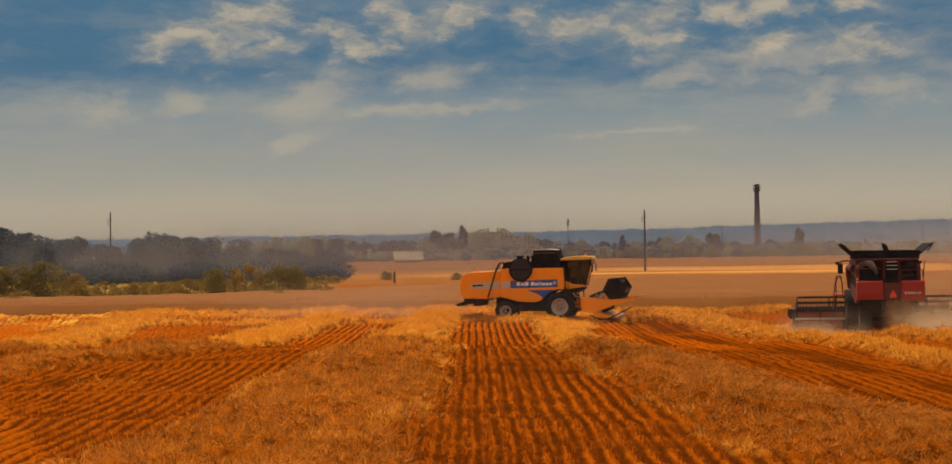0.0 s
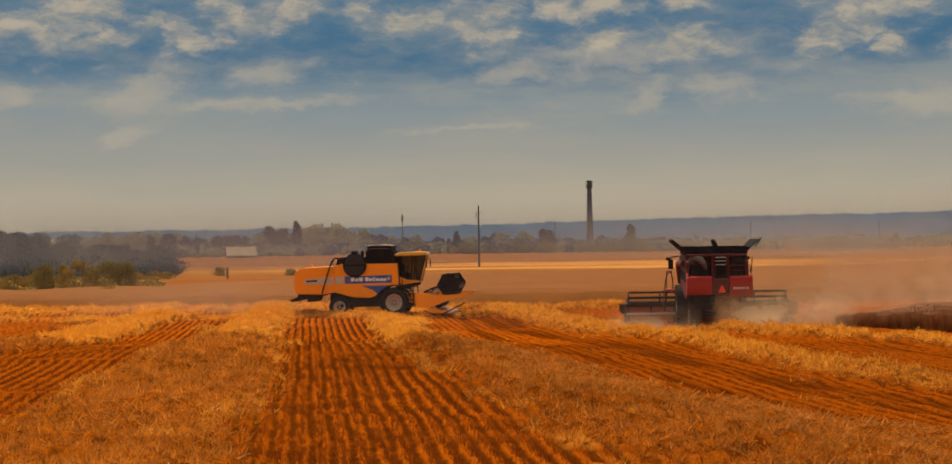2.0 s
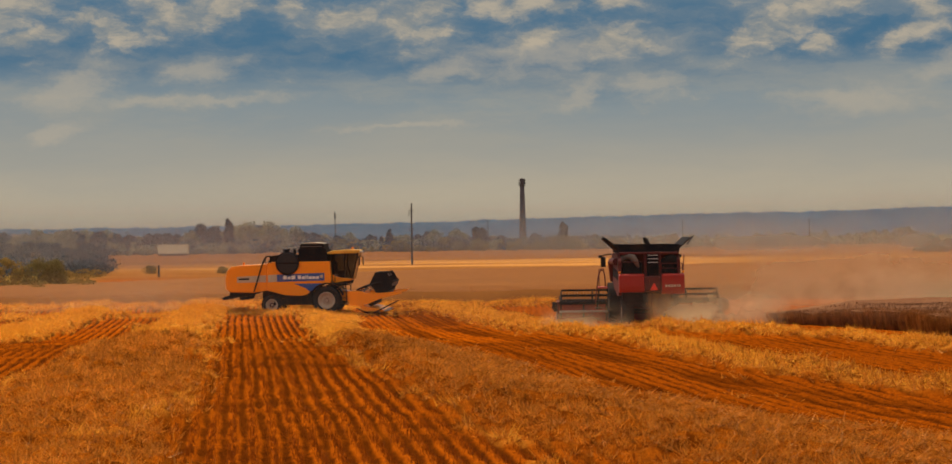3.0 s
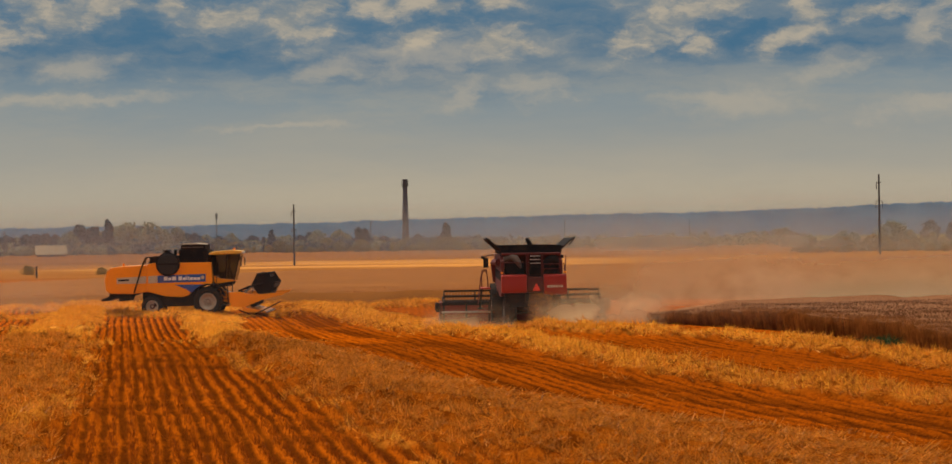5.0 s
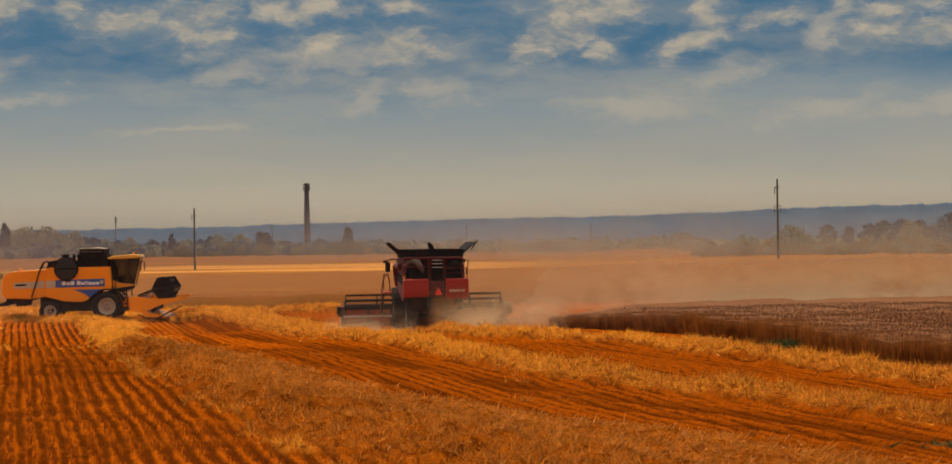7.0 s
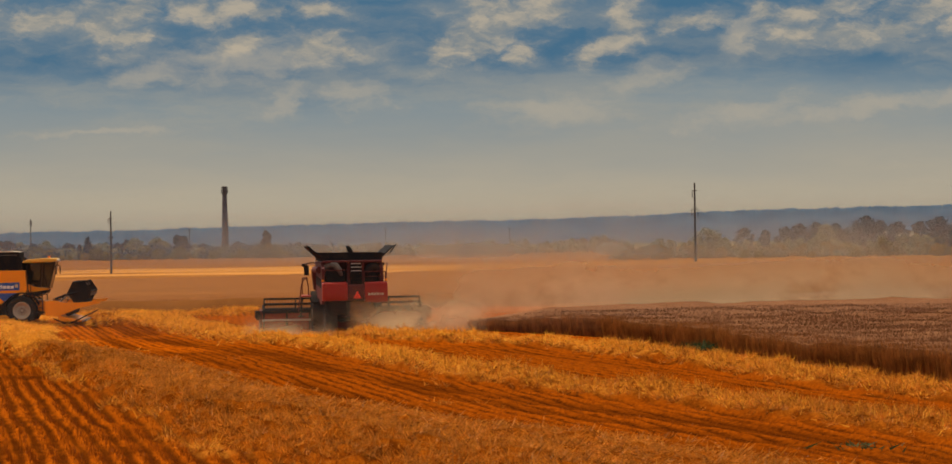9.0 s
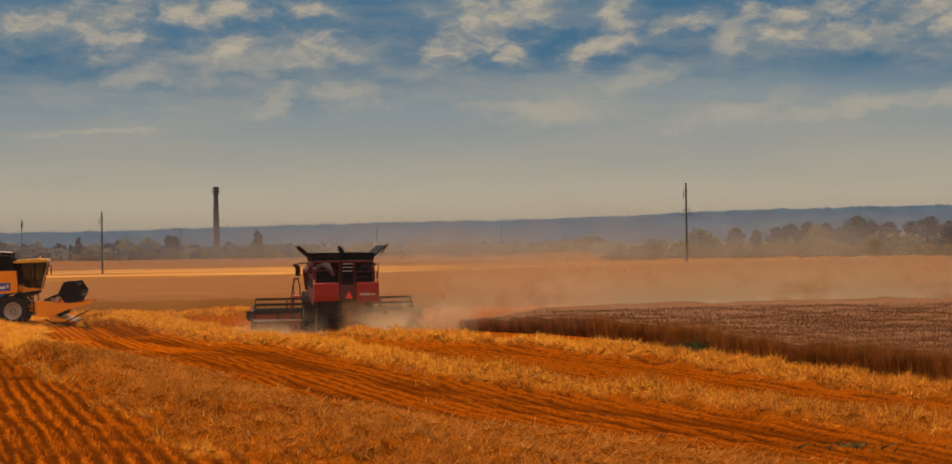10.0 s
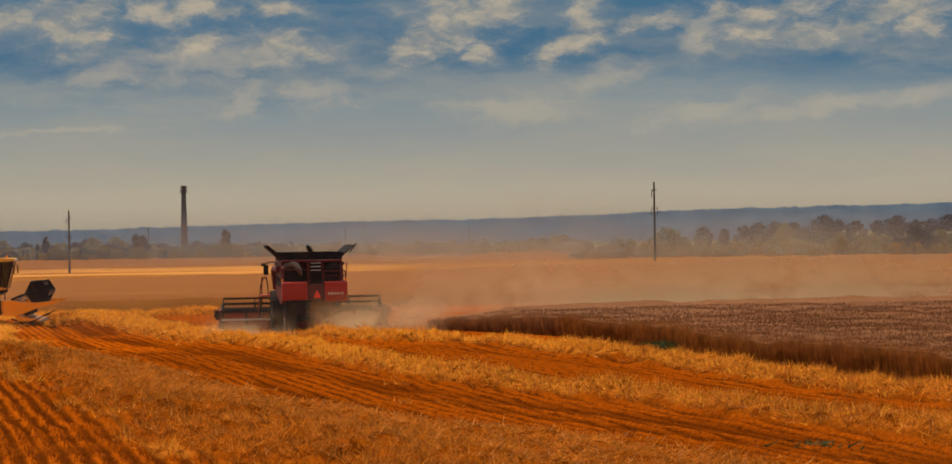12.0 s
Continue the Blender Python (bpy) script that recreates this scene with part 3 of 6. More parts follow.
def wheat_edge_x(y):
    return np.interp(y, KNOT_Y, KNOTS[6]) + 0.25 * np.sin(y * 0.37) + 0.12 * np.sin(y * 1.1)


wheat_body("standing_wheat", (lambda y: np.where(y > 93, 12.4 + (y - 93) * 1.1, wheat_edge_x(y)), lambda y: 26 + y * 0.55, 30, 125.5, 120, 190), 0.95, WHEAT_MASS,
           "ripe brown standing wheat with a freshly cut edge")


def far_edge_y(x):
    return 126.5 + 0.052 * x + 0.5 * np.sin(x * 0.21) + 0.3 * np.sin(x * 0.9)


FAR_LO, FAR_HI = -75.0, 110.0
gx, gy = np.meshgrid(np.linspace(0, 1, 260), np.linspace(0, 1, 60) ** 1.6)
edge_x = FAR_LO + gx * (FAR_HI - FAR_LO)
depth = 112 - 88 / (1 + np.exp((edge_x + 20) / 9.0)) + 60 / (1 + np.exp((26 - edge_x) / 6.0))
px = (FAR_LO + gx * (FAR_HI - FAR_LO)) * (1 + gy * depth / 130.0)
base_y = far_edge_y(FAR_LO + gx * (FAR_HI - FAR_LO))
py = base_y + gy * depth
pz = 0.85 + 0.05 * wobble(px, py, 0.8) + 0.03 * wobble(px, py, 2.3)
v = np.stack([px, py, pz], -1).reshape(-1, 3)
i = np.arange(260 * 60).reshape(60, 260)
q = np.stack([i[:-1, :-1], i[:-1, 1:], i[1:, 1:], i[1:, :-1]], -1).reshape(-1, 4)
foot = v[i[0]].copy()
foot[:, 2] = -0.05
foot[:, 1] -= 0.8
j = len(v) + np.arange(260)
q = np.concatenate([q, np.stack([j[:-1], j[1:], i[0, 1:], i[0, :-1]], -1)])
me = mesh_of("standing_wheat", np.concatenate([v, foot]), q, FAR_WHEAT, True)
tagged(new("standing_wheat", me), "ripe brown standing wheat behind the cut field", "wheat", kind="stuff")

# stalks along the cut edges, and ears over the top
k = 80000
y = near_y(k, 30, 93, 1.1)
inward = rng.random(k) ** 2.2 * 2.0
x = wheat_edge_x(y) + inward - 0.12
h = rng.uniform(0.75, 1.05, k) * wheat_top(x, y)
base = np.stack([x, y, np.zeros(k)], -1)
tip = base + np.stack([rng.normal(-0.05, 0.07, k), rng.normal(0, 0.07, k), h], -1)
blades("wheat_stalks", base, tip, rng.uniform(0.008, 0.016, k), WHEAT, "brown wheat stalks along the cut edge", "wheat")
k = 330000
y = near_y(k, 36, 93, 0.95)
x = wheat_edge_x(y) + rng.random(k) * (26 + y * 0.55 - wheat_edge_x(y))
base = np.stack([x, y, rng.uniform(0.74, 0.84, k) * wheat_top(x, y)], -1)
tip = base + np.stack([rng.normal(0, 0.06, k), rng.normal(0, 0.06, k), rng.uniform(0.08, 0.17, k)], -1)
blades("wheat_ears", base, tip, rng.uniform(0.012, 0.024, k), EARS, "ripe ears over the standing wheat", "wheat")
k = 60000
x = rng.uniform(FAR_LO, FAR_HI * 0.75, k)
y = far_edge_y(x) + 0.05 + rng.random(k) ** 2 * 14
x = x * (1 + (y - far_edge_y(x)) / 130.0)
base = np.stack([x, y, np.full(k, 0.62)], -1)
tip = base.copy()
tip[:, 2] = rng.uniform(0.8, 1.0, k)
tip[:, :2] += rng.normal(0, 0.06, (k, 2))
blades("wheat_stalks", base, tip, rng.uniform(0.014, 0.024, k), WHEAT, "brown wheat stalks of the far stand", "wheat")

# ---- distant hills ----


def ridge_line(name, dist, profile, a0, a1, seed, label, depth=500):
    az = np.linspace(a0, a1, 2600)
    top = EYE + dist * np.tan(np.radians(np.interp(az, [p[0] for p in profile], [p[1] for p in profile])))
    lump = (grain(az, az * 0, 1.6, seed) - 0.5) * 1.6 + (grain(az, az * 0 + 3, 0.42, seed) - 0.5) * 1.6 + (grain(az, az * 0 + 7, 0.15, seed) - 0.5) * 2.2 + (grain(az, az * 0 + 9, 0.06, seed) - 0.5) * 2.4
    smooth_top, top = top, top + lump
    cols = []
    for f, zf in ((0, 0.0), (0.12, 0.55), (0.29, 0.97), (0.3, 1.0), (0.6, 1.02), (1.0, 0.4)):
        d = dist + f * depth
        z = 2.0 + ((top if zf >= 1 else smooth_top) - 2.0) * zf * (1 + (f if zf >= 1 else 0) * depth / dist * 0.9)
        cols.append(np.stack([d * np.sin(np.radians(az)), d * np.cos(np.radians(az)), z], -1))
    v = np.stack(cols)
    i = np.arange(6 * 2600).reshape(6, 2600)
    q = np.stack([i[:-1, :-1], i[:-1, 1:], i[1:, 1:], i[1:, :-1]], -1).reshape(-1, 4)
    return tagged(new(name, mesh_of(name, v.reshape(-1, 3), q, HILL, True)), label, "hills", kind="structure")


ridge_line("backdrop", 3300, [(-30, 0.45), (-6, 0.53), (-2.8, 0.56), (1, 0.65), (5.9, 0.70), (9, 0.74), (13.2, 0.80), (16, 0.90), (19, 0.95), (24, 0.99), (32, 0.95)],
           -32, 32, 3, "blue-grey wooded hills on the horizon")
# ---- trees ----


def limb(bm, a, b, ra, rb, sides=6):
    way = (b - a).normalized()
    s = way.orthogonal().normalized()
    t = way.cross(s)
    rings = []
    for p, r in ((a, ra), (b, rb)):
        rings.append([bm.verts.new(p + (s * math.cos(k * 2 * math.pi / sides) + t * math.sin(k * 2 * math.pi / sides)) * r) for k in range(sides)])
    for k in range(sides):
        bm.faces.new((rings[0][k], rings[0][(k + 1) % sides], rings[1][(k + 1) % sides], rings[1][k]))
    bm.faces.new(rings[1])
    bm.faces.new(rings[0][::-1])


def tree(name, height, width, bare, leaf, leaf_size, count, seed, label, category="tree", clumps=14, column=False):
    """Trunk with limbs and a crown of many leaf clumps; made at the origin."""
    r = random.Random(seed)
    thing = tagged(new(name), label, category)
    bm = bmesh.new()
    top = Vector((r.uniform(-.03, .03) * height, 0, height * 0.72))
    limb(bm, Vector((0, 0, -0.3)), top * 0.5, height * 0.026 + 0.03, height * 0.018 + 0.02)
    limb(bm, top * 0.5, top, height * 0.018 + 0.02, 0.03)
    centres = []
    for c in range(clumps):
        f = (c + 0.5) / clumps
        z = height * (bare + (0.86 - bare) * f)
        reach = width * 0.5 * (math.sin(math.pi * min(0.98, 0.18 + 0.78 * f)) ** 0.7) * r.uniform(0.35, 0.95)
        if column:
            reach *= 0.75
        a = c * 2.4 + r.uniform(-0.5, 0.5)
        p = Vector((reach * math.cos(a), reach * math.sin(a), z))
        centres.append((p, width * r.uniform(0.17, 0.29) * (0.75 if column else 1) * (1.0 - 0.35 * f)))
        limb(bm, Vector((0, 0, max(height * bare * 0.6, z - height * 0.22))), p, height * 0.008 + 0.012, 0.012, 4)
    part("trunk", bm, BARK, thing)
    g = np.random.default_rng(seed)
    which = g.integers(0, clumps, count)
    cen = np.array([centres[w][0] for w in which])
    rad = np.array([centres[w][1] for w in which])
    d = g.normal(size=(count, 3))
    d /= np.linalg.norm(d, axis=1)[:, None]
    pos = cen + d * (rad * g.uniform(0.45, 1.12, count))[:, None] * np.array([1, 1, 0.85 if not column else 1.5])
    pos[:, 2] = np.maximum(pos[:, 2], 0.1)
    a = g.normal(size=(count, 3)) + d * 0.2
    a /= np.linalg.norm(a, axis=1)[:, None]
    b = np.cross(a, g.normal(size=(count, 3)))
    b /= np.linalg.norm(b, axis=1)[:, None]
    s = (leaf_size * g.uniform(0.6, 1.3, count))[:, None]
    v = np.stack([pos - a * s, pos - b * s * 0.7, pos + a * s, pos + b * s * 0.7], 1).reshape(-1, 3)
    crown = new("crown", mesh_of("crown", v, np.arange(4 * count).reshape(count, 4), leaf))
    crown.parent = thing
    return thing


def stand(proto, az, dist, height_scale, turn, wide=1.0, sink=0.0):
    p = rot_dir(az, dist)
    z = float(far_rise(dist)) - sink
    return copy_thing(proto, Matrix.Translation((p.x, p.y, z)) @ Matrix.Rotation(turn, 4, "Z") @ Matrix.Diagonal((height_scale * wide, height_scale * wide, height_scale, 1)))


BROAD = "dark haze-blued broad-leaved tree in the hedge beyond the fields"
OLIVE = "olive-green broad-leaved tree in the hedge beyond the fields"
protos = [
    tree("broadleaf_tree", 9.0, 8.0, 0.05, LEAF_HAZED, 0.33, 2400, 11, BROAD, clumps=24),
    tree("broadleaf_tree", 9.0, 6.6, 0.05, LEAF_HAZED, 0.33, 2100, 12, BROAD, clumps=20),
    tree("broadleaf_tree", 9.0, 9.5, 0.10, LEAF_OLIVE, 0.33, 1500, 13, OLIVE, clumps=20),
    tree("broadleaf_tree", 9.0, 7.2, 0.08, LEAF_OLIVE, 0.33, 1200, 14, OLIVE, clumps=16),
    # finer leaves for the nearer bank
    tree("broadleaf_tree", 9.0, 8.4, 0.12, LEAF_HAZED, 0.19, 4200, 16, BROAD, clumps=22),
    tree("broadleaf_tree", 9.0, 6.8, 0.12, LEAF_HAZED, 0.19, 3600, 17, BROAD, clumps=18),
    tree("broadleaf_tree", 9.0, 8.0, 0.08, LEAF_OLIVE, 0.19, 3800, 18, OLIVE, clumps=20),
]
POPLAR = tree("poplar_tree", 12.0, 3.6, 0.04, LEAF_HAZED, 0.30, 4200, 15, "tall dark narrow poplar by the far village", clumps=22, column=True)
BUSHES = [
    tree("bush", 3.2, 4.2, 0.02, LEAF_BUSH, 0.08, 4200, 21, "dense olive-green bush at the edge of the field", "bush", clumps=16),
    tree("bush", 3.2, 3.4, 0.02, LEAF_GOLD, 0.08, 3600, 22, "sunlit yellow-green bush at the edge of the field", "bush", clumps=14),
    tree("bush", 3.2, 4.6, 0.02, LEAF_BUSH, 0.08, 4200, 23, "dark green bush at the edge of the field", "bush", clumps=16),
]
r = random.Random(5)


def fill(a0, a1, step, d0, d1, tops, kinds, low=0.7, group="trees of the far hedge"):
    """Trees from one bearing to another whose tops follow an outline in degrees."""
    az = a0
    while az < a1:
        d = r.uniform(d0, d1)
        el = np.interp(az, [t[0] for t in tops], [t[1] for t in tops])
        h = (EYE + d * math.tan(radians(el)) - float(far_rise(d))) * r.uniform(low, 1.04)
        k = r.choice(kinds)
        tagged(stand(protos[k], az, d, max(1.5, h) / 9.0, r.uniform(0, 6.28), r.uniform(0.9, 1.25)), group=group)
        az += step * r.uniform(0.6, 1.4)


# wooded bank in the west, lower scrub before it
fill(-25.5, -16.0, 0.55, 330, 400, [(-26, 1.0), (-23.4, 1.0), (-21.3, 0.68), (-20.2, 0.50), (-19, 0.66), (-18.1, 0.82), (-17.2, 0.72), (-16.6, 0.45), (-16, 0.5)], [4, 5, 4, 5], 0.86)
fill(-25.5, -13.0, 0.42, 285, 325, [(-26, 0.38), (-20, 0.32), (-17, 0.28), (-15.5, 0.2), (-13, 0.12)], [4, 5], 0.6)
fill(-16.0, -5.4, 0.34, 620, 760, [(-16, 0.55), (-15, 0.62), (-14.6, 0.4), (-13.7, 0.76), (-13.2, 0.5), (-12, 0.40), (-11, 0.5), (-10.5, 0.64), (-9.1, 0.85), (-8.4, 0.78), (-7.3, 0.58), (-6, 0.42), (-5.4, 0.35)], [0, 1, 2, 3], 0.7)
fill(-13.0, -5.0, 0.3, 560, 610, [(-13, 0.15), (-5, 0.12)], [2, 3, 0], 0.5)
fill(-5.4, 3.2, 0.32, 640, 820, [(-5.4, 0.25), (-3, 0.35), (-2.3, 0.42), (-1.4, 0.2), (0, 0.25), (1.5, 0.2), (3, 0.1)], [2, 3, 0], 0.55)
fill(3.0, 12.6, 0.34, 640, 800, [(3, 0.1), (6, 0.12), (9, 0.15), (11, 0.28), (12.6, 0.3)], [2, 3], 0.5)
fill(6.6, 9.4, 0.21, 548, 600, [(6.6, 0.04), (7.0, 0.19), (7.3, 0.10), (7.7, 0.16), (8.0, 0.08), (8.4, 0.20), (9.0, 0.10), (9.4, 0.12)], [0, 1, 2, 0, 3], 0.35)
fill(12.6, 25.5, 0.36, 430, 520, [(12.6, 0.12), (14, 0.1), (16, 0.25), (18, 0.2), (20, 0.22), (22, 0.3), (25, 0.25)], [6, 3, 3, 2], 0.5)
fill(16.2, 25.5, 0.5, 600, 760, [(16.2, 0.5), (17.6, 0.55), (18.6, 0.64), (19.3, 0.5), (20, 0.80), (20.8, 0.6), (22, 0.7), (23, 0.78), (25, 0.7)], [0, 1], 0.8)
for az, d, h, w in ((15.1, 430, 7.3, 1.5), (22.7, 420, 6.4, 1.5), (18.7, 560, 8.5, 1.1)):
    stand(protos[6 if az < 20 else 4], az, d, h / 9.0, az, w)
for az, d, el, w in ((1.27, 575, 0.62, 1.7), (-1.45, 575, 0.50, 1.9), (-1.24, 578, 0.46, 1.7), (-4.2, 580, 0.46, 1.3), (-4.45, 585, 0.22, 1.3), (-9.2, 600, 0.88, 1.3)):
    stand(POPLAR, az, d, (EYE + d * math.tan(radians(el)) - float(far_rise(d))) / 12.0, az * 3, w)
# low scrub that closes the foot of the hedges, too dense to tell apart


def scrub(a0, a1, d0, d1, h0, h1, count, leaf_size, mat, seed, label):
    g = np.random.default_rng(seed)
    clumps = int((a1 - a0) * 9)
    ca, cd = g.uniform(a0, a1, clumps), g.uniform(d0, d1, clumps)
    ch = g.uniform(h0, h1, clumps)
    w = g.integers(0, clumps, count)
    dv = g.normal(size=(count, 3))
    dv /= np.linalg.norm(dv, axis=1)[:, None]
    wide = ch[w] * g.uniform(0.7, 1.5, clumps)[w]
    cx, cy = cd[w] * np.sin(np.radians(ca[w])), cd[w] * np.cos(np.radians(ca[w]))
    pos = np.stack([cx, cy, far_rise(cd[w]) + ch[w] * 0.45], -1) + dv * np.stack([wide, wide * 0.6, ch[w] * 0.55], -1) * g.uniform(0.6, 1.05, count)[:, None]
    pos[:, 2] = np.maximum(pos[:, 2], far_rise(cd[w]) + 0.1)
    a = g.normal(size=(count, 3))
    a /= np.linalg.norm(a, axis=1)[:, None]
    b = np.cross(a, g.normal(size=(count, 3)))
    b /= np.linalg.norm(b, axis=1)[:, None]
    z = (leaf_size * g.uniform(0.6, 1.4, count))[:, None]
    v = np.stack([pos - a * z, pos - b * z * 0.7, pos + a * z, pos + b * z * 0.7], 1).reshape(-1, 3)
    return tagged(new("hedge_scrub", mesh_of("hedge_scrub", v, np.arange(4 * count).reshape(count, 4), mat)), label, "scrub", kind="stuff")


scrub(-25.5, -13, 268, 295, 1.6, 3.6, 26000, 0.2, LEAF_HAZED, 31, "low dark scrub at the foot of the wooded bank")
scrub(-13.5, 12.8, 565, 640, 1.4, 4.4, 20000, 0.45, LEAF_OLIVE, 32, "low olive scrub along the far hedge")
scrub(-13.5, 4.0, 560, 640, 2.2, 5.0, 12000, 0.45, LEAF_HAZED, 33, "low dark scrub along the far hedge")
scrub(12.2, 25.5, 418, 450, 0.8, 2.8, 9000, 0.33, LEAF_OLIVE, 34, "low olive scrub along the eastern hedge")
scrub(-25.5, -13.2, 156, 262, 0.5, 1.3, 34000, 0.11, LEAF_GOLD, 35, "yellow-green weeds at the field edge")
# bushes at the near edge of the fields in the west
for az, d, h, k, w in ((-24.6, 186, 3.2, 2, 1.4), (-23.5, 184, 3.0, 0, 1.3), (-22.4, 183, 3.4, 0, 1.35), (-21.2, 181, 2.4, 1, 1.1), (-20.3, 188, 1.6, 1, 1.4), (-19.4, 190, 1.5, 1, 1.6),
                       (-18.6, 186, 1.4, 1, 1.6), (-17.8, 188, 1.7, 1, 1.5), (-16.95, 181, 2.6, 0, 0.9), (-16.0, 180, 3.0, 1, 1.1), (-15.0, 179, 2.8, 2, 0.95), (-14.5, 180, 2.7, 0, 0.9), (-13.9, 183, 1.0, 1, 1.2)):
    tagged(stand(BUSHES[k], az, d, 1.18 * h / 3.2, az * 5, w * 0.95), group="bushes at the field edge")
for az, d, h in ((-9.4, 268, 1.1), (-9.0, 272, 1.2), (-8.6, 270, 1.1), (-11.6, 275, 1.4)):
    tagged(stand(BUSHES[2], az, d, h / 3.2, az * 5, 1.3), group="low scrub on the fallow strip")
shrub_rng = random.Random(12)
for a0, a1, step, d0, d1, h0, h1 in ((12.4, 25.5, 0.33, 404, 440, 1.8, 4.6), (-6.5, 6.0, 0.30, 545, 580, 1.8, 5.2)):
    az = a0
    while az < a1:
        h = shrub_rng.uniform(h0, h1) * shrub_rng.uniform(0.7, 1.0)
        tagged(stand(BUSHES[shrub_rng.choice((0, 1, 2, 2))], az, shrub_rng.uniform(d0, d1), h / 3.2, az * 7, shrub_rng.uniform(0.8, 1.3)), group="shrubs before the far hedge")
        az += step * shrub_rng.uniform(0.5, 1.6)
for p in protos + BUSHES + [POPLAR]:
    for o in (*p.children_recursive, p):
        bpy.data.objects.remove(o)


def weed_patch(x, y, seed, k, tall=1.0):
    g = np.random.default_rng(seed)
    b = np.stack([x + g.normal(0, 0.45, k), y + g.normal(0, 0.4, k), g.uniform(0, 0.25, k) * tall], -1)
    t = b + np.stack([g.normal(0, 0.16, k), g.normal(0, 0.16, k), g.uniform(0.1, 0.4, k) * tall], -1)
    return blades("green_weeds", b, t, g.uniform(0.012, 0.03, k), WEED, "patch of low green weeds by the wheat edge", "weeds")


weed_patch(18.4, 69.6, 2, 300)
weed_patch(12.9, 36.3, 3, 70, 0.4)
# ---- machine materials ----
YELLOW = paint("yellow_paint", (0.96, 0.29, 0.002), 0.36, 0.06, coat=0.3)
# paler than YELLOW: sunlight on the cab roof is put into the colour
ROOF_YELLOW = paint("sunlit_roof_yellow", (0.82, 0.42, 0.05), 0.35, 0.25)
BLUE = paint("blue_stripe", (0.018, 0.085, 0.30), 0.35, 0.15, coat=0.2)
PALE_STRIPE = paint("pale_stripe", (0.55, 0.42, 0.28), 0.4, 0.25)
WHITE_PAINT = paint("white_paint", (0.80, 0.77, 0.70), 0.4, 0.12)
RIM_PAINT = paint("dusty_rim", (0.46, 0.37, 0.28), 0.7, 0.4)
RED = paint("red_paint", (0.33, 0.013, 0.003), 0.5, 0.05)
# darker than RED, for side walls, engine bay, rails, header ends and hubs
DARK_RED = paint("darker_red", (0.09, 0.006, 0.004), 0.6, 0.05)
SIGN_RED = paint("signal_red", (0.85, 0.05, 0.02), 0.5, 0.0)
BLACK = paint("black_steel", (0.012, 0.011, 0.013), 0.8, 0.05, shine=0.05)
GREY_STEEL = paint("grey_steel", (0.20, 0.18, 0.16), 0.45, 0.4, 0.6)
BRIGHT_STEEL = paint("bright_steel", (0.62, 0.58, 0.52), 0.35, 0.3, 0.8)
PALE_DUCT = paint("pale_grey_duct", (0.13, 0.10, 0.08), 0.6, 0.2)
RUBBER = paint("dusty_rubber", (0.016, 0.015, 0.016), 0.9, 0.2, dust=(0.09, 0.060, 0.040), shine=0.15)
ORANGE_LENS = paint("orange_lens", (0.8, 0.22, 0.02), 0.2, 0.0)
SEAT_CLOTH = paint("dark_seat_cloth", (0.03, 0.03, 0.035), 0.9, 0.2)


def screen_mesh(n):
    v = n.add("ShaderNodeTexCoord").outputs["Object"]
    g = n.add("ShaderNodeTexVoronoi", {"Vector": v, "Scale": 40.0}).outputs[0]
    return bsdf(n, n.mix(n.step(g, 0.2, 0.5), rgb(0.007, 0.007, 0.008), rgb(0.03, 0.027, 0.025)), 0.6, 0.4, g, 0.4, 0.01)


SCREEN = material("perforated_screen", screen_mesh)


def tinted(n):
    return bsdf(n, rgb(0.26, 0.27, 0.28), 0.04, Transmission_Weight=1.0, IOR=1.15)


GLASS = material("dusty_cab_glass", tinted)

# ---- shapes; machines are made with y ahead, x to the right side, z up ----


def box(bm, x0, x1, y0, y1, z0, z1, bevel=0.0):
    vs = bmesh.ops.create_cube(bm, size=1)["verts"]
    for v in vs:
        v.co = Vector(((x0 + x1) / 2 + v.co.x * (x1 - x0), (y0 + y1) / 2 + v.co.y * (y1 - y0), (z0 + z1) / 2 + v.co.z * (z1 - z0)))
    if bevel:
        soften(bm, vs, bevel)
    return vs


def soften(bm, verts, width, segments=2):
    edges = list({e for v in verts for e in v.link_edges})
    bmesh.ops.bevel(bm, geom=edges, offset=width, segments=segments, affect="EDGES", profile=0.6, clamp_overlap=True)


def prism(bm, pts, x0, x1, bevel=0.0):
    """A side outline of (y, z) points drawn out from x0 to x1."""
    a = [bm.verts.new((x0, y, z)) for y, z in pts]
    b = [bm.verts.new((x1, y, z)) for y, z in pts]
    bm.faces.new(a)
    bm.faces.new(b[::-1])
    for k in range(len(pts)):
        bm.faces.new((a[k], b[k], b[(k + 1) % len(pts)], a[(k + 1) % len(pts)]))
    bmesh.ops.recalc_face_normals(bm, faces=bm.faces[:])
    if bevel:
        soften(bm, a + b, bevel)


def bar(bm, a, b, r, sides=8):
    limb(bm, Vector(a), Vector(b), r, r, sides)


def pipe(bm, pts, r, sides=8):
    for a, b in zip(pts[:-1], pts[1:]):
        bar(bm, a, b, r, sides)


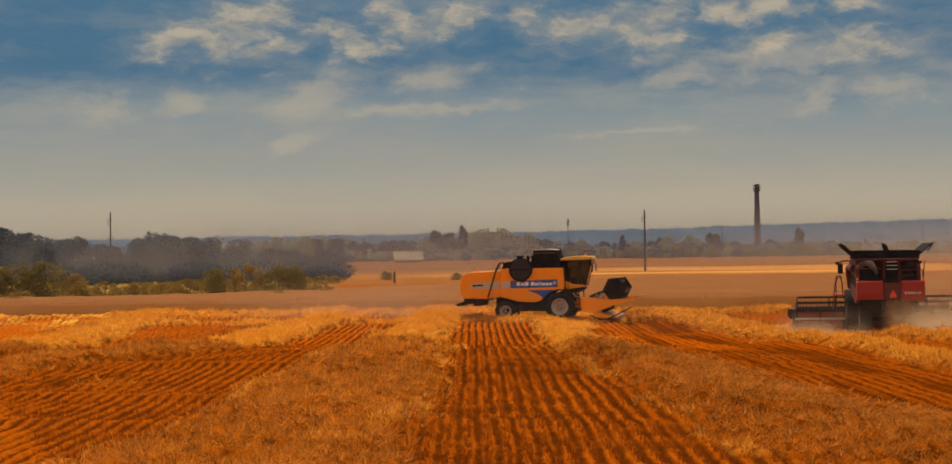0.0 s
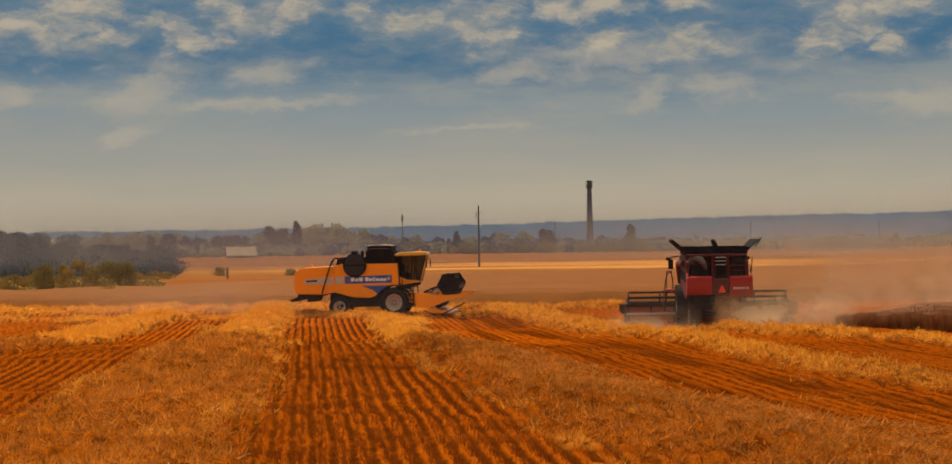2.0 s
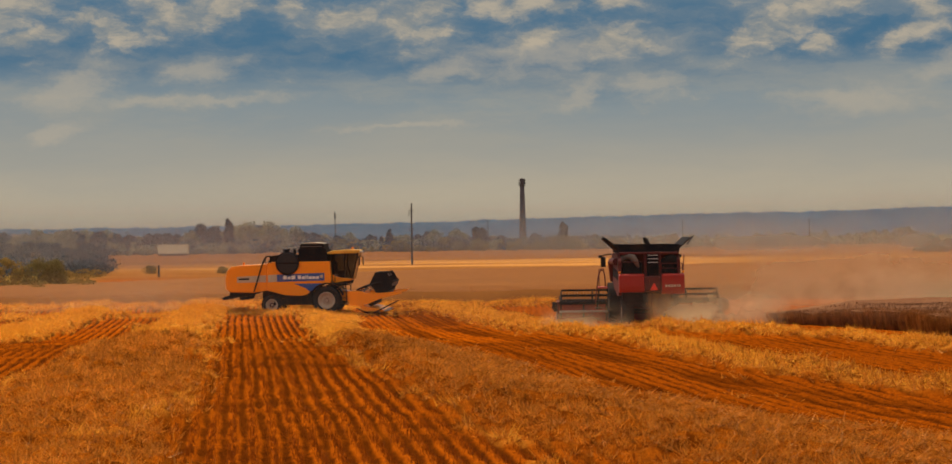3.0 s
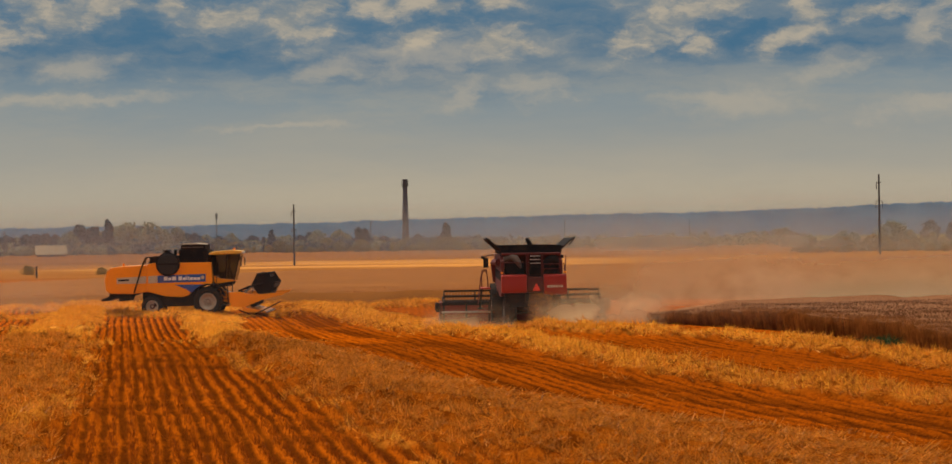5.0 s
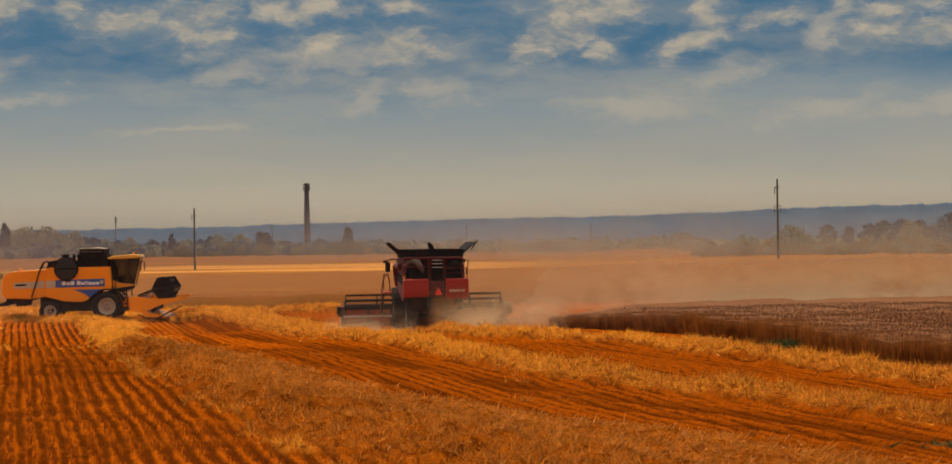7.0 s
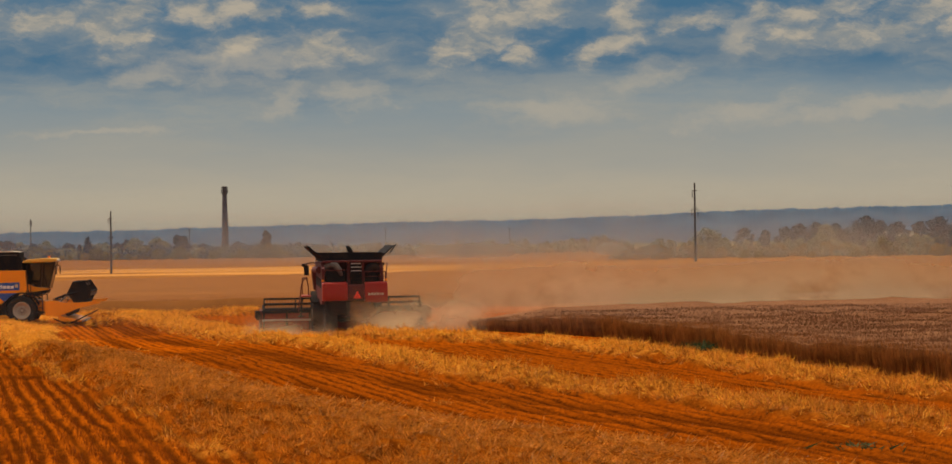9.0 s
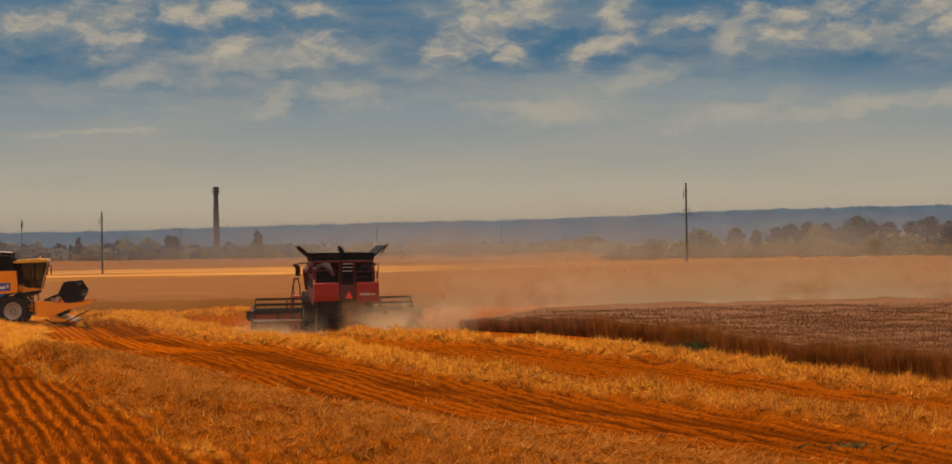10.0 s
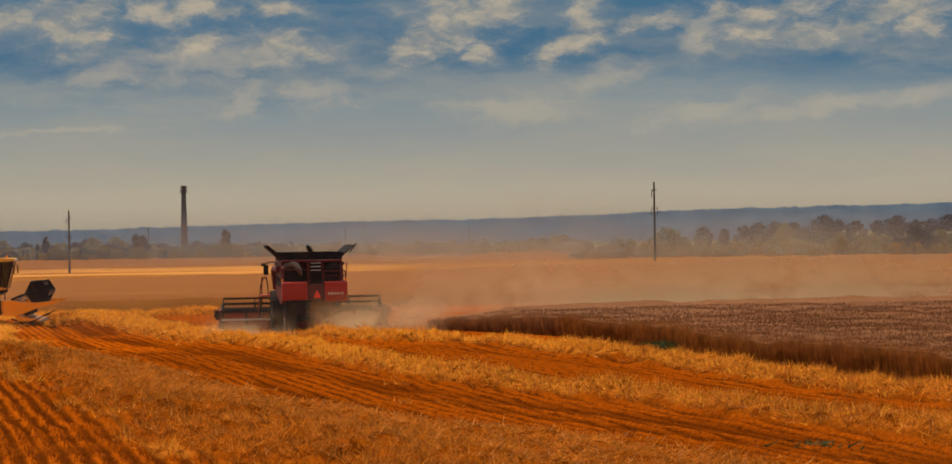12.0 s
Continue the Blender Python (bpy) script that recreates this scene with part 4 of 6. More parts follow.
def tube(bm, pts, radii, sides=14):
    """One smooth bent pipe through the points."""
    pts = [Vector(p) for p in pts]
    rings = []
    for k, p in enumerate(pts):
        way = (pts[min(k + 1, len(pts) - 1)] - pts[max(k - 1, 0)]).normalized()
        s = way.cross(Vector((0, 1, 0))).normalized()
        t = way.cross(s)
        rings.append([bm.verts.new(p + (s * math.cos(i * 2 * math.pi / sides) + t * math.sin(i * 2 * math.pi / sides)) * radii[k]) for i in range(sides)])
    for a, b in zip(rings[:-1], rings[1:]):
        for i in range(sides):
            bm.faces.new((a[i], a[(i + 1) % sides], b[(i + 1) % sides], b[i])).smooth = True
    bm.faces.new(rings[0][::-1])
    bm.faces.new(rings[-1])
    bmesh.ops.recalc_face_normals(bm, faces=bm.faces[:])


def lathe(bm, profile, centre, sides=36, smooth=False, caps=True):
    """Turns (x, radius) points about the x axis through centre."""
    rings = []
    for x, rad in profile:
        rings.append([bm.verts.new((centre[0] + x, centre[1] + rad * math.cos(k * 2 * math.pi / sides), centre[2] + rad * math.sin(k * 2 * math.pi / sides))) for k in range(sides)])
    for a, b in zip(rings[:-1], rings[1:]):
        for k in range(sides):
            bm.faces.new((a[k], a[(k + 1) % sides], b[(k + 1) % sides], b[k]))
    if caps:
        bm.faces.new(rings[0][::-1])
        bm.faces.new(rings[-1])
    bmesh.ops.recalc_face_normals(bm, faces=bm.faces[:])
    for f in bm.faces:
        f.smooth = smooth and len(f.verts) == 4


def wheel(thing, x, y, z, radius, width, rim_mat, out, lugs=22):
    """A wheel: hub with tyre and rim; out is the side of its face, 1 or -1."""
    bm = bmesh.new()
    lathe(bm, [(out * (width * 0.18 + 0.02), 0.02), (out * (width * 0.18 + 0.02), 0.13), (out * width * 0.05, 0.17), (-out * width * 0.5, 0.17)], (x, y, z), 20)
    for k in range(8):
        a = k * math.pi / 4
        c = Vector((x + out * width * 0.16, y + 0.22 * radius * math.cos(a), z + 0.22 * radius * math.sin(a)))
        bar(bm, c, c + Vector((out * 0.05, 0, 0)), 0.022, 6)
    hub = part("wheel", bm, DARK_RED, thing)
    w, R, ri = width / 2, radius, radius * 0.55
    bm = bmesh.new()
    lathe(bm, [(-w * 0.75, ri), (-w, ri * 1.18), (-w, R * 0.86), (-w * 0.8, R * 0.955), (0, R * 0.965), (w * 0.8, R * 0.955), (w, R * 0.86), (w, ri * 1.18), (w * 0.75, ri), (-w * 0.75, ri)], (x, y, z), 44, True, False)
    for k in range(lugs):
        for side in (-1, 1):
            a = (k + 0.25 * side) * 2 * math.pi / lugs
            vs = box(bm, -0.5, 0.5, -0.5, 0.5, -0.5, 0.5)
            m = Matrix.Translation((x, y, z)) @ Matrix.Rotation(a, 4, "X") @ Matrix.Translation((side * w * 0.5, 0, R * 0.965)) @ Matrix.Rotation(side * 0.6, 4, "Z") @ Matrix.Diagonal((w * 1.05, 0.055 * R + 0.02, R * 0.075, 1))
            for v in vs:
                v.co = m @ v.co
    part("tyre", bm, RUBBER, hub)
    bm = bmesh.new()
    lathe(bm, [(out * w * 0.28, 0.03), (out * w * 0.28, ri * 0.40), (out * w * 0.22, ri * 0.60), (out * w * 0.50, ri * 0.84), (out * w * 0.84, ri * 0.92), (out * w * 0.86, ri * 1.0), (out * w * 0.80, ri * 1.06), (-out * w * 0.6, ri * 1.02)], (x, y, z), 36)
    part("rim", bm, rim_mat, hub)
    bm = bmesh.new()
    lathe(bm, [(out * w * 0.48, 0.03), (out * w * 0.48, ri * 0.20), (out * w * 0.36, ri * 0.24), (out * w * 0.34, ri * 0.42), (out * w * 0.2, ri * 0.44)], (x, y, z), 28)
    part("wheel_disc", bm, rim_mat, hub)
    return hub


def glass_pane(name, thing, quad, thick=0.012):
    bm = bmesh.new()
    a = [Vector(q) for q in quad]
    nrm = (a[1] - a[0]).cross(a[2] - a[0]).normalized() * thick
    f = [bm.verts.new(q) for q in a]
    g = [bm.verts.new(q - nrm) for q in a]
    bm.faces.new(f)
    bm.faces.new(g[::-1])
    for k in range(len(a)):
        bm.faces.new((f[k], g[k], g[(k + 1) % len(a)], f[(k + 1) % len(a)]))
    bmesh.ops.recalc_face_normals(bm, faces=bm.faces[:])
    ob = part(name, bm, GLASS, thing)
    ob.visible_shadow = False
    return ob


def one(name, thing, mat, fn, label=""):
    bm = bmesh.new()
    fn(bm)
    return part(name, bm, mat, thing, label)


def reel(thing, x0, x1, y, z, radius, mat, sides=6, turn=0.3, ends=True):
    """Pick-up reel: axle, end frames, bats and tines."""
    axle = one("reel", thing, BLACK, lambda bm: bar(bm, (x0, y, z), (x1, y, z), 0.09, 10))
    n_frames = max(2, int(round((x1 - x0) / 1.6)) + 1)
    for k in range(n_frames):
        x = x0 + (x1 - x0) * k / (n_frames - 1)

        def end_frame(bm, x=x, solid=ends and k in (0, n_frames - 1)):
            pts = [(y + radius * math.cos(turn + i * 2 * math.pi / sides), z + radius * math.sin(turn + i * 2 * math.pi / sides)) for i in range(sides)]
            if solid:
                prism(bm, pts, x - 0.015, x + 0.015)
            for i in range(sides):
                bar(bm, (x, *pts[i]), (x, *pts[(i + 1) % sides]), 0.028, 6)
                bar(bm, (x, y, z), (x, *pts[i]), 0.026, 6)
        one("reel_frame", axle, mat, end_frame)
    for i in range(sides):
        a = turn + i * 2 * math.pi / sides
        by, bz = y + radius * math.cos(a), z + radius * math.sin(a)
        one("reel_bat", axle, mat, lambda bm: box(bm, x0, x1, by - 0.03, by + 0.03, bz - 0.05, bz + 0.05, 0.01))

        def tines(bm):
            k = int((x1 - x0) / 0.16)
            for j in range(k):
                x = x0 + 0.08 + j * 0.16
                bar(bm, (x, by, bz - 0.03), (x, by - 0.05, bz - 0.27), 0.009, 4)
        tagged(one("tines", axle, GREY_STEEL, tines), kind="stuff")
    return axle


# ---- the yellow harvester ----


def yellow_harvester():
    t = tagged(new("combine_harvester"), "yellow combine harvester with a blue stripe and dark grain tank", "combine harvester")
    W = 1.42
    hood = [(-5.75, 1.42), (-6.0, 1.6), (-6.06, 2.2), (-5.95, 2.7), (-5.7, 2.95), (-5.2, 3.02), (-3.55, 3.08), (-3.55, 1.5), (-4.4, 1.38)]
    one("rear_hood", t, YELLOW, lambda bm: prism(bm, hood, -W + 0.06, W - 0.06, 0.07), "rounded yellow rear hood")
    body = [(-3.55, 1.5), (-3.55, 3.12), (-3.2, 3.2), (0.2, 3.2), (0.28, 2.0), (0.15, 1.85), (-0.4, 1.85), (-0.85, 1.62), (-1.15, 1.25), (-1.5, 1.16), (-2.5, 1.22), (-3.2, 1.42)]
    one("body", t, YELLOW, lambda bm: prism(bm, body, -W, W, 0.035))
    for s in (1, -1):
        o = W * s + 0.014 * s

        def flat(pts, lift=0.0):
            a, b = sorted((W * s - 0.02 * s, o + lift * s))
            return lambda bm: prism(bm, pts, a, b)
        one("stripe", t, BLUE, flat([(-2.95, 2.02), (-2.95, 2.45), (-0.12, 2.52), (-0.12, 2.06)]), "blue side stripe")
        one("stripe", t, PALE_STRIPE, flat([(-3.5, 2.0), (-3.5, 2.42), (-2.955, 2.448), (-2.955, 2.02)]), "faded grey end of the side stripe")
        a, b = sorted(((W - 0.08) * s, (W - 0.045) * s))
        one("model_plate", t, PALE_STRIPE, lambda bm: prism(bm, [(-5.35, 2.0), (-5.35, 2.34), (-3.62, 2.42), (-3.62, 2.0)], a, b), "pale plate on the hood")
        c, d = sorted(((W - 0.05) * s, (W - 0.036) * s))
        one("letter_bar", t, BLACK, lambda bm: prism(bm, [(-5.25, 2.14), (-5.25, 2.24), (-4.62, 2.26), (-4.62, 2.16)], c, d), "small dark lettering as a bar")
        one("swoosh", t, BLUE, flat([(-1.95, 1.9), (-0.25, 1.9), (-0.55, 1.78), (-0.85, 1.5), (-1.0, 1.42), (-1.25, 1.62)]), "blue flash below the stripe")
        # lettering stands as plain white blocks
        widths = [(-2.58, 0.22), (-2.31, 0.17), (-2.10, 0.24), (-1.72, 0.21), (-1.47, 0.17), (-1.26, 0.06), (-1.16, 0.06), (-1.06, 0.18), (-0.84, 0.18), (-0.62, 0.17)]
        for y0, w in widths:
            tall = 0.22 if w > 0.2 or w < 0.1 else 0.16
            one("letter_bar", t, WHITE_PAINT, flat([(y0, 2.16), (y0, 2.16 + tall), (y0 + w, 2.165 + tall), (y0 + w, 2.165)], 0.012), "white lettering as a plain block")
        one("emblem", t, PALE_STRIPE, flat([(-0.38, 2.2), (-0.4, 2.36), (-0.3, 2.42), (-0.2, 2.38), (-0.22, 2.22)], 0.012), "pale emblem on the stripe")
        # arch and shaded recess over the drive wheel
        arch = [(1.05 * math.cos(a), 0.88 + 1.05 * math.sin(a)) for a in np.linspace(2.75, 0.3, 14)]
        inner = [(0.97 * math.cos(a), 0.88 + 0.97 * math.sin(a)) for a in np.linspace(0.3, 2.75, 14)]
        p, q = sorted((s * 0.9, s * (W + 0.1)))
        one("fender", t, BLACK, lambda bm: prism(bm, arch + inner, p, q), "black wheel arch")
        wheel(t, s * 1.28, 0, 0.88, 0.88, 0.62, RIM_PAINT, s, 20)
        wheel(t, s * 1.12, -3.3, 0.63, 0.63, 0.42, RIM_PAINT, s, 18)
    one("chassis", t, BLACK, lambda bm: (box(bm, -0.95, 0.95, -3.9, 0.4, 0.75, 1.5, 0.04), box(bm, -1.2, 1.2, -3.2, -0.9, 0.62, 1.3, 0.05)))
    one("axle", t, BLACK, lambda bm: bar(bm, (-1.2, 0, 0.88), (1.2, 0, 0.88), 0.14, 10))
    one("axle", t, BLACK, lambda bm: (bar(bm, (-1.05, -3.3, 0.63), (1.05, -3.3, 0.63), 0.10, 10), box(bm, -0.5, 0.5, -3.5, -3.1, 0.6, 1.1)))
    # straw chopper with its vanes
    one("straw_chopper", t, BLACK, lambda bm: prism(bm, [(-6.25, 0.95), (-6.32, 1.08), (-5.85, 1.25), (-5.8, 1.5), (-4.5, 1.46), (-4.25, 1.3), (-5.2, 1.18), (-5.75, 1.02)], -1.1, 1.1, 0.02))
    for k in range(9):
        x = -1.0 + k * 0.25
        one("vane", t, BLACK, lambda bm: prism(bm, [(-5.3, 1.2), (-5.25, 0.95), (-4.7, 0.98), (-4.6, 1.25)], x - 0.012, x + 0.012))
    # engine deck, dust screen, grain tank
    one("engine_cover", t, BLACK, lambda bm: prism(bm, [(-3.4, 3.15), (-3.42, 3.52), (-3.1, 3.6), (-2.2, 3.62), (-1.58, 3.62), (-1.58, 3.15)], -1.25, 1.25, 0.05))
    drum = one("dust_screen", t, BLACK, lambda bm: lathe(bm, [(0.9, 0.66), (1.46, 0.70), (1.54, 0.70), (1.56, 0.64)], (0, -2.32, 3.12), 40), "round dark engine dust screen")
    one("mesh_disc", drum, SCREEN, lambda bm: lathe(bm, [(1.55, 0.63), (1.585, 0.60), (1.60, 0.2), (1.60, 0.02)], (0, -2.32, 3.12), 40))
    one("cross_arm", drum, BLACK, lambda bm: box(bm, 1.6, 1.63, -2.96, -1.68, 3.08, 3.16))
    one("pre_cleaner", t, BLACK, lambda bm: (bar(bm, (0.6, -2.45, 3.55), (0.6, -2.45, 3.82), 0.14, 12), bar(bm, (0.6, -2.45, 3.82), (0.6, -2.45, 3.95), 0.20, 12), bar(bm, (0.35, -2.0, 3.5), (0.35, -2.0, 3.95), 0.09, 10)))
    one("exhaust", t, GREY_STEEL, lambda bm: pipe(bm, [(-0.5, -2.7, 3.5), (-0.5, -2.7, 3.85), (-0.5, -2.82, 3.98)], 0.07))
    one("grain_tank", t, BLACK, lambda bm: prism(bm, [(-1.62, 3.12), (-1.7, 3.95), (-0.02, 3.95), (0.08, 3.12)], -1.38, 1.38, 0.03), "black grain tank")
    ext = one("tank_extension", t, BLACK, lambda bm: (box(bm, -1.3, 1.3, -1.58, -1.52, 3.95, 4.24), box(bm, -1.3, 1.3, -0.2, -0.14, 3.95, 4.26), box(bm, 1.24, 1.30, -1.52, -0.2, 3.95, 4.25), box(bm, -1.30, -1.24, -1.52, -0.2, 3.95, 4.25)))
    for s in (1, -1):
        one("rib", ext, GREY_STEEL, lambda bm: box(bm, s * 1.31 - 0.01, s * 1.31 + 0.01, -1.5, -0.25, 4.08, 4.11))
    one("tank_cover", t, PALE_STRIPE, lambda bm: prism(bm, [(-1.55, 4.25), (-1.4, 4.31), (-0.8, 4.34), (-0.25, 4.29), (-0.2, 4.25)], -1.26, 1.26, 0.02), "dusty sheet over the grain tank")
    one("unloading_auger", t, YELLOW, lambda bm: (bar(bm, (-1.5, 0.0, 2.75), (-1.5, -5.2, 2.75), 0.2, 14), bar(bm, (-1.5, 0.0, 2.75), (-1.1, 0.2, 2.2), 0.22, 14)))
    # cab
    one("cab_floor", t, BLACK, lambda bm: prism(bm, [(0.3, 1.75), (0.3, 2.1), (1.45, 2.1), (1.38, 1.85), (0.8, 1.7)], -0.85, 0.85, 0.03))
    one("cab_base", t, YELLOW, lambda bm: prism(bm, [(0.3, 2.1), (0.3, 2.4), (0.7, 2.22), (1.5, 2.13), (1.47, 2.05), (0.4, 1.9)], -0.9, 0.9, 0.02))
    roof = one("cab_roof", t, ROOF_YELLOW, lambda bm: prism(bm, [(0.02, 3.62), (0.0, 3.72), (0.35, 3.84), (1.3, 3.90), (1.95, 3.86), (1.98, 3.72), (1.6, 3.66)], -1.02, 1.02, 0.05), "sunlit yellow cab roof")
    for s in (0.85, -0.85):
        one("pillar", t, BLACK, lambda bm: bar(bm, (s, 0.3, 2.05), (s, 0.22, 3.66), 0.05))
        one("pillar", t, BLACK, lambda bm: bar(bm, (s, 0.98, 2.1), (s, 1.08, 3.66), 0.035))
        one("pillar", t, BLACK, lambda bm: bar(bm, (s, 1.48, 2.08), (s * 1.04, 1.86, 3.68), 0.04))
        glass_pane("side_window", t, [(s, 0.32, 2.12), (s, 0.98, 2.14), (s, 1.06, 3.64), (s, 0.26, 3.64)])
        glass_pane("side_window", t, [(s, 1.02, 2.14), (s, 1.48, 2.12), (s, 1.84, 3.66), (s, 1.1, 3.64)])
        one("mirror", t, BLACK, lambda bm: (pipe(bm, [(s, 1.8, 3.5), (s * 1.5, 1.95, 3.4)], 0.02), box(bm, s * 1.5 - 0.1, s * 1.5 + 0.1, 1.93, 1.98, 2.95, 3.4, 0.01)))
    glass_pane("windscreen", t, [(-0.83, 1.5, 2.1), (0.83, 1.5, 2.1), (0.86, 1.87, 3.67), (-0.86, 1.87, 3.67)])
    one("rear_wall", t, BLACK, lambda bm: box(bm, -0.85, 0.85, 0.2, 0.26, 2.0, 3.66))
    one("seat", t, SEAT_CLOTH, lambda bm: (box(bm, -0.25, 0.25, 0.45, 0.95, 2.5, 2.62, 0.04), box(bm, -0.25, 0.25, 0.40, 0.52, 2.6, 3.15, 0.04), box(bm, -0.12, 0.12, 0.55, 0.85, 2.1, 2.5)))
    one("steering_wheel", t, BLACK, lambda bm: (bar(bm, (0, 1.35, 2.1), (0, 1.2, 2.75), 0.04), *[bar(bm, (0.19 * math.cos(a), 1.19 - 0.06 * math.sin(a), 2.76 + 0.17 * math.sin(a)), (0.19 * math.cos(a + 0.53), 1.19 - 0.06 * math.sin(a + 0.53), 2.76 + 0.17 * math.sin(a + 0.53)), 0.014, 6) for a in np.arange(0, 6.2, 0.5236)]))
    one("beacon", roof, ORANGE_LENS, lambda bm: (bar(bm, (0.6, 1.5, 3.86), (0.6, 1.5, 4.02), 0.07, 12),))
    for x in (-0.7, -0.35, 0.35, 0.7):
        one("work_light", roof, WHITE_PAINT, lambda bm: box(bm, x - 0.09, x + 0.09, 1.93, 2.01, 3.70, 3.80, 0.02))
    one("beacon", t, ORANGE_LENS, lambda bm: bar(bm, (0.9, -5.0, 3.0), (0.9, -5.0, 3.18), 0.06, 10))
    # ladders and rails
    for s in (1, -1):
        one("ladder", t, BLACK, lambda bm: (pipe(bm, [(s * 1.5, -4.32, 1.45), (s * 1.5, -3.78, 3.2), (s * 1.48, -3.6, 3.52), (s * 1.48, -3.3, 3.56)], 0.04),
                                            pipe(bm, [(s * 1.2, -4.32, 1.45), (s * 1.2, -3.78, 3.2), (s * 1.2, -3.6, 3.52)], 0.04),
                                            *[bar(bm, (s * 1.5, -4.28 + k * 0.085, 1.6 + k * 0.27), (s * 1.2, -4.28 + k * 0.085, 1.6 + k * 0.27), 0.022) for k in range(6)],
                                            *[bar(bm, (s * 1.5, y, 3.1), (s * 1.5, y, 3.54), 0.02) for y in (-3.62, -3.3)]))
        one("cab_steps", t, BLACK, lambda bm: (pipe(bm, [(s * 1.55, 0.75, 0.6), (s * 1.5, 0.7, 1.9)], 0.03), pipe(bm, [(s * 1.55, 1.2, 0.6), (s * 1.5, 1.15, 1.9)], 0.03),
                                               *[box(bm, min(s * 1.38, s * 1.62), max(s * 1.38, s * 1.62), 0.73, 1.2, z, z + 0.04) for z in (0.65, 1.0, 1.35, 1.7)]))
        one("handrail", t, BLACK, lambda bm: pipe(bm, [(s * 1.35, 0.5, 1.9), (s * 1.38, 0.5, 2.9), (s * 1.38, 0.62, 3.0)], 0.02))
    one("cab_platform", t, BLACK, lambda bm: box(bm, -1.5, 1.5, 0.35, 1.2, 1.8, 1.88, 0.02))
    # header
    one("feeder_house", t, YELLOW, lambda bm: prism(bm, [(0.5, 1.55), (0.5, 0.95), (2.2, 0.45), (2.35, 1.15)], -0.65, 0.65, 0.03))
    one("header_back", t, YELLOW, lambda bm: prism(bm, [(2.15, 0.35), (2.1, 1.4), (2.22, 1.45), (2.35, 0.55), (3.5, 0.30), (3.5, 0.22), (2.3, 0.28)], -2.75, 2.75))
    one("header_beam", t, BLACK, lambda bm: box(bm, -2.75, 2.75, 1.98, 2.12, 1.3, 1.48, 0.02))
    for s in (2.78, -2.78):
        side = one("header_side", t, YELLOW, lambda bm: prism(bm, [(1.45, 0.62), (1.42, 1.44), (2.0, 1.46), (2.5, 1.34), (3.3, 1.32), (4.65, 1.42), (4.5, 1.26), (3.3, 0.98), (2.7, 0.74), (2.2, 0.56)], s - 0.05, s + 0.05, 0.012), "yellow side plate of the header")
        one("divider_rod", side, YELLOW, lambda bm: pipe(bm, [(s, 2.6, 0.75), (s, 3.6, 1.15), (s, 4.0, 1.25)], 0.03))
        one("skid", side, BLACK, lambda bm: pipe(bm, [(s, 1.9, 0.42), (s, 2.6, 0.12), (s, 3.0, 0.2), (s, 4.0, 0.7)], 0.035))
        one("reel_arm", t, BLACK, lambda bm: pipe(bm, [(s * 0.97, 1.9, 1.5), (s * 0.97, 2.5, 1.75), (s * 0.97, 3.35, 1.92)], 0.06))
        one("lift_cylinder", t, GREY_STEEL, lambda bm: bar(bm, (s * 0.97, 2.1, 1.2), (s * 0.97, 2.7, 1.78), 0.045))
    one("auger", t, BLACK, lambda bm: lathe(bm, [(-2.7, 0.2), (2.7, 0.2)], (0, 2.75, 0.75), 16))
    one("knife_bar", t, GREY_STEEL, lambda bm: (box(bm, -2.72, 2.72, 3.45, 3.56, 0.22, 0.27), *[prism(bm, [(3.55, 0.23), (3.72, 0.245), (3.55, 0.27)], x - 0.02, x + 0.02) for x in np.arange(-2.6, 2.7, 0.15)]))
    reel(t, -2.55, 2.55, 3.35, 1.92, 0.66, BLACK, 6, 0.06)
    return t


# ---- the red harvester ----


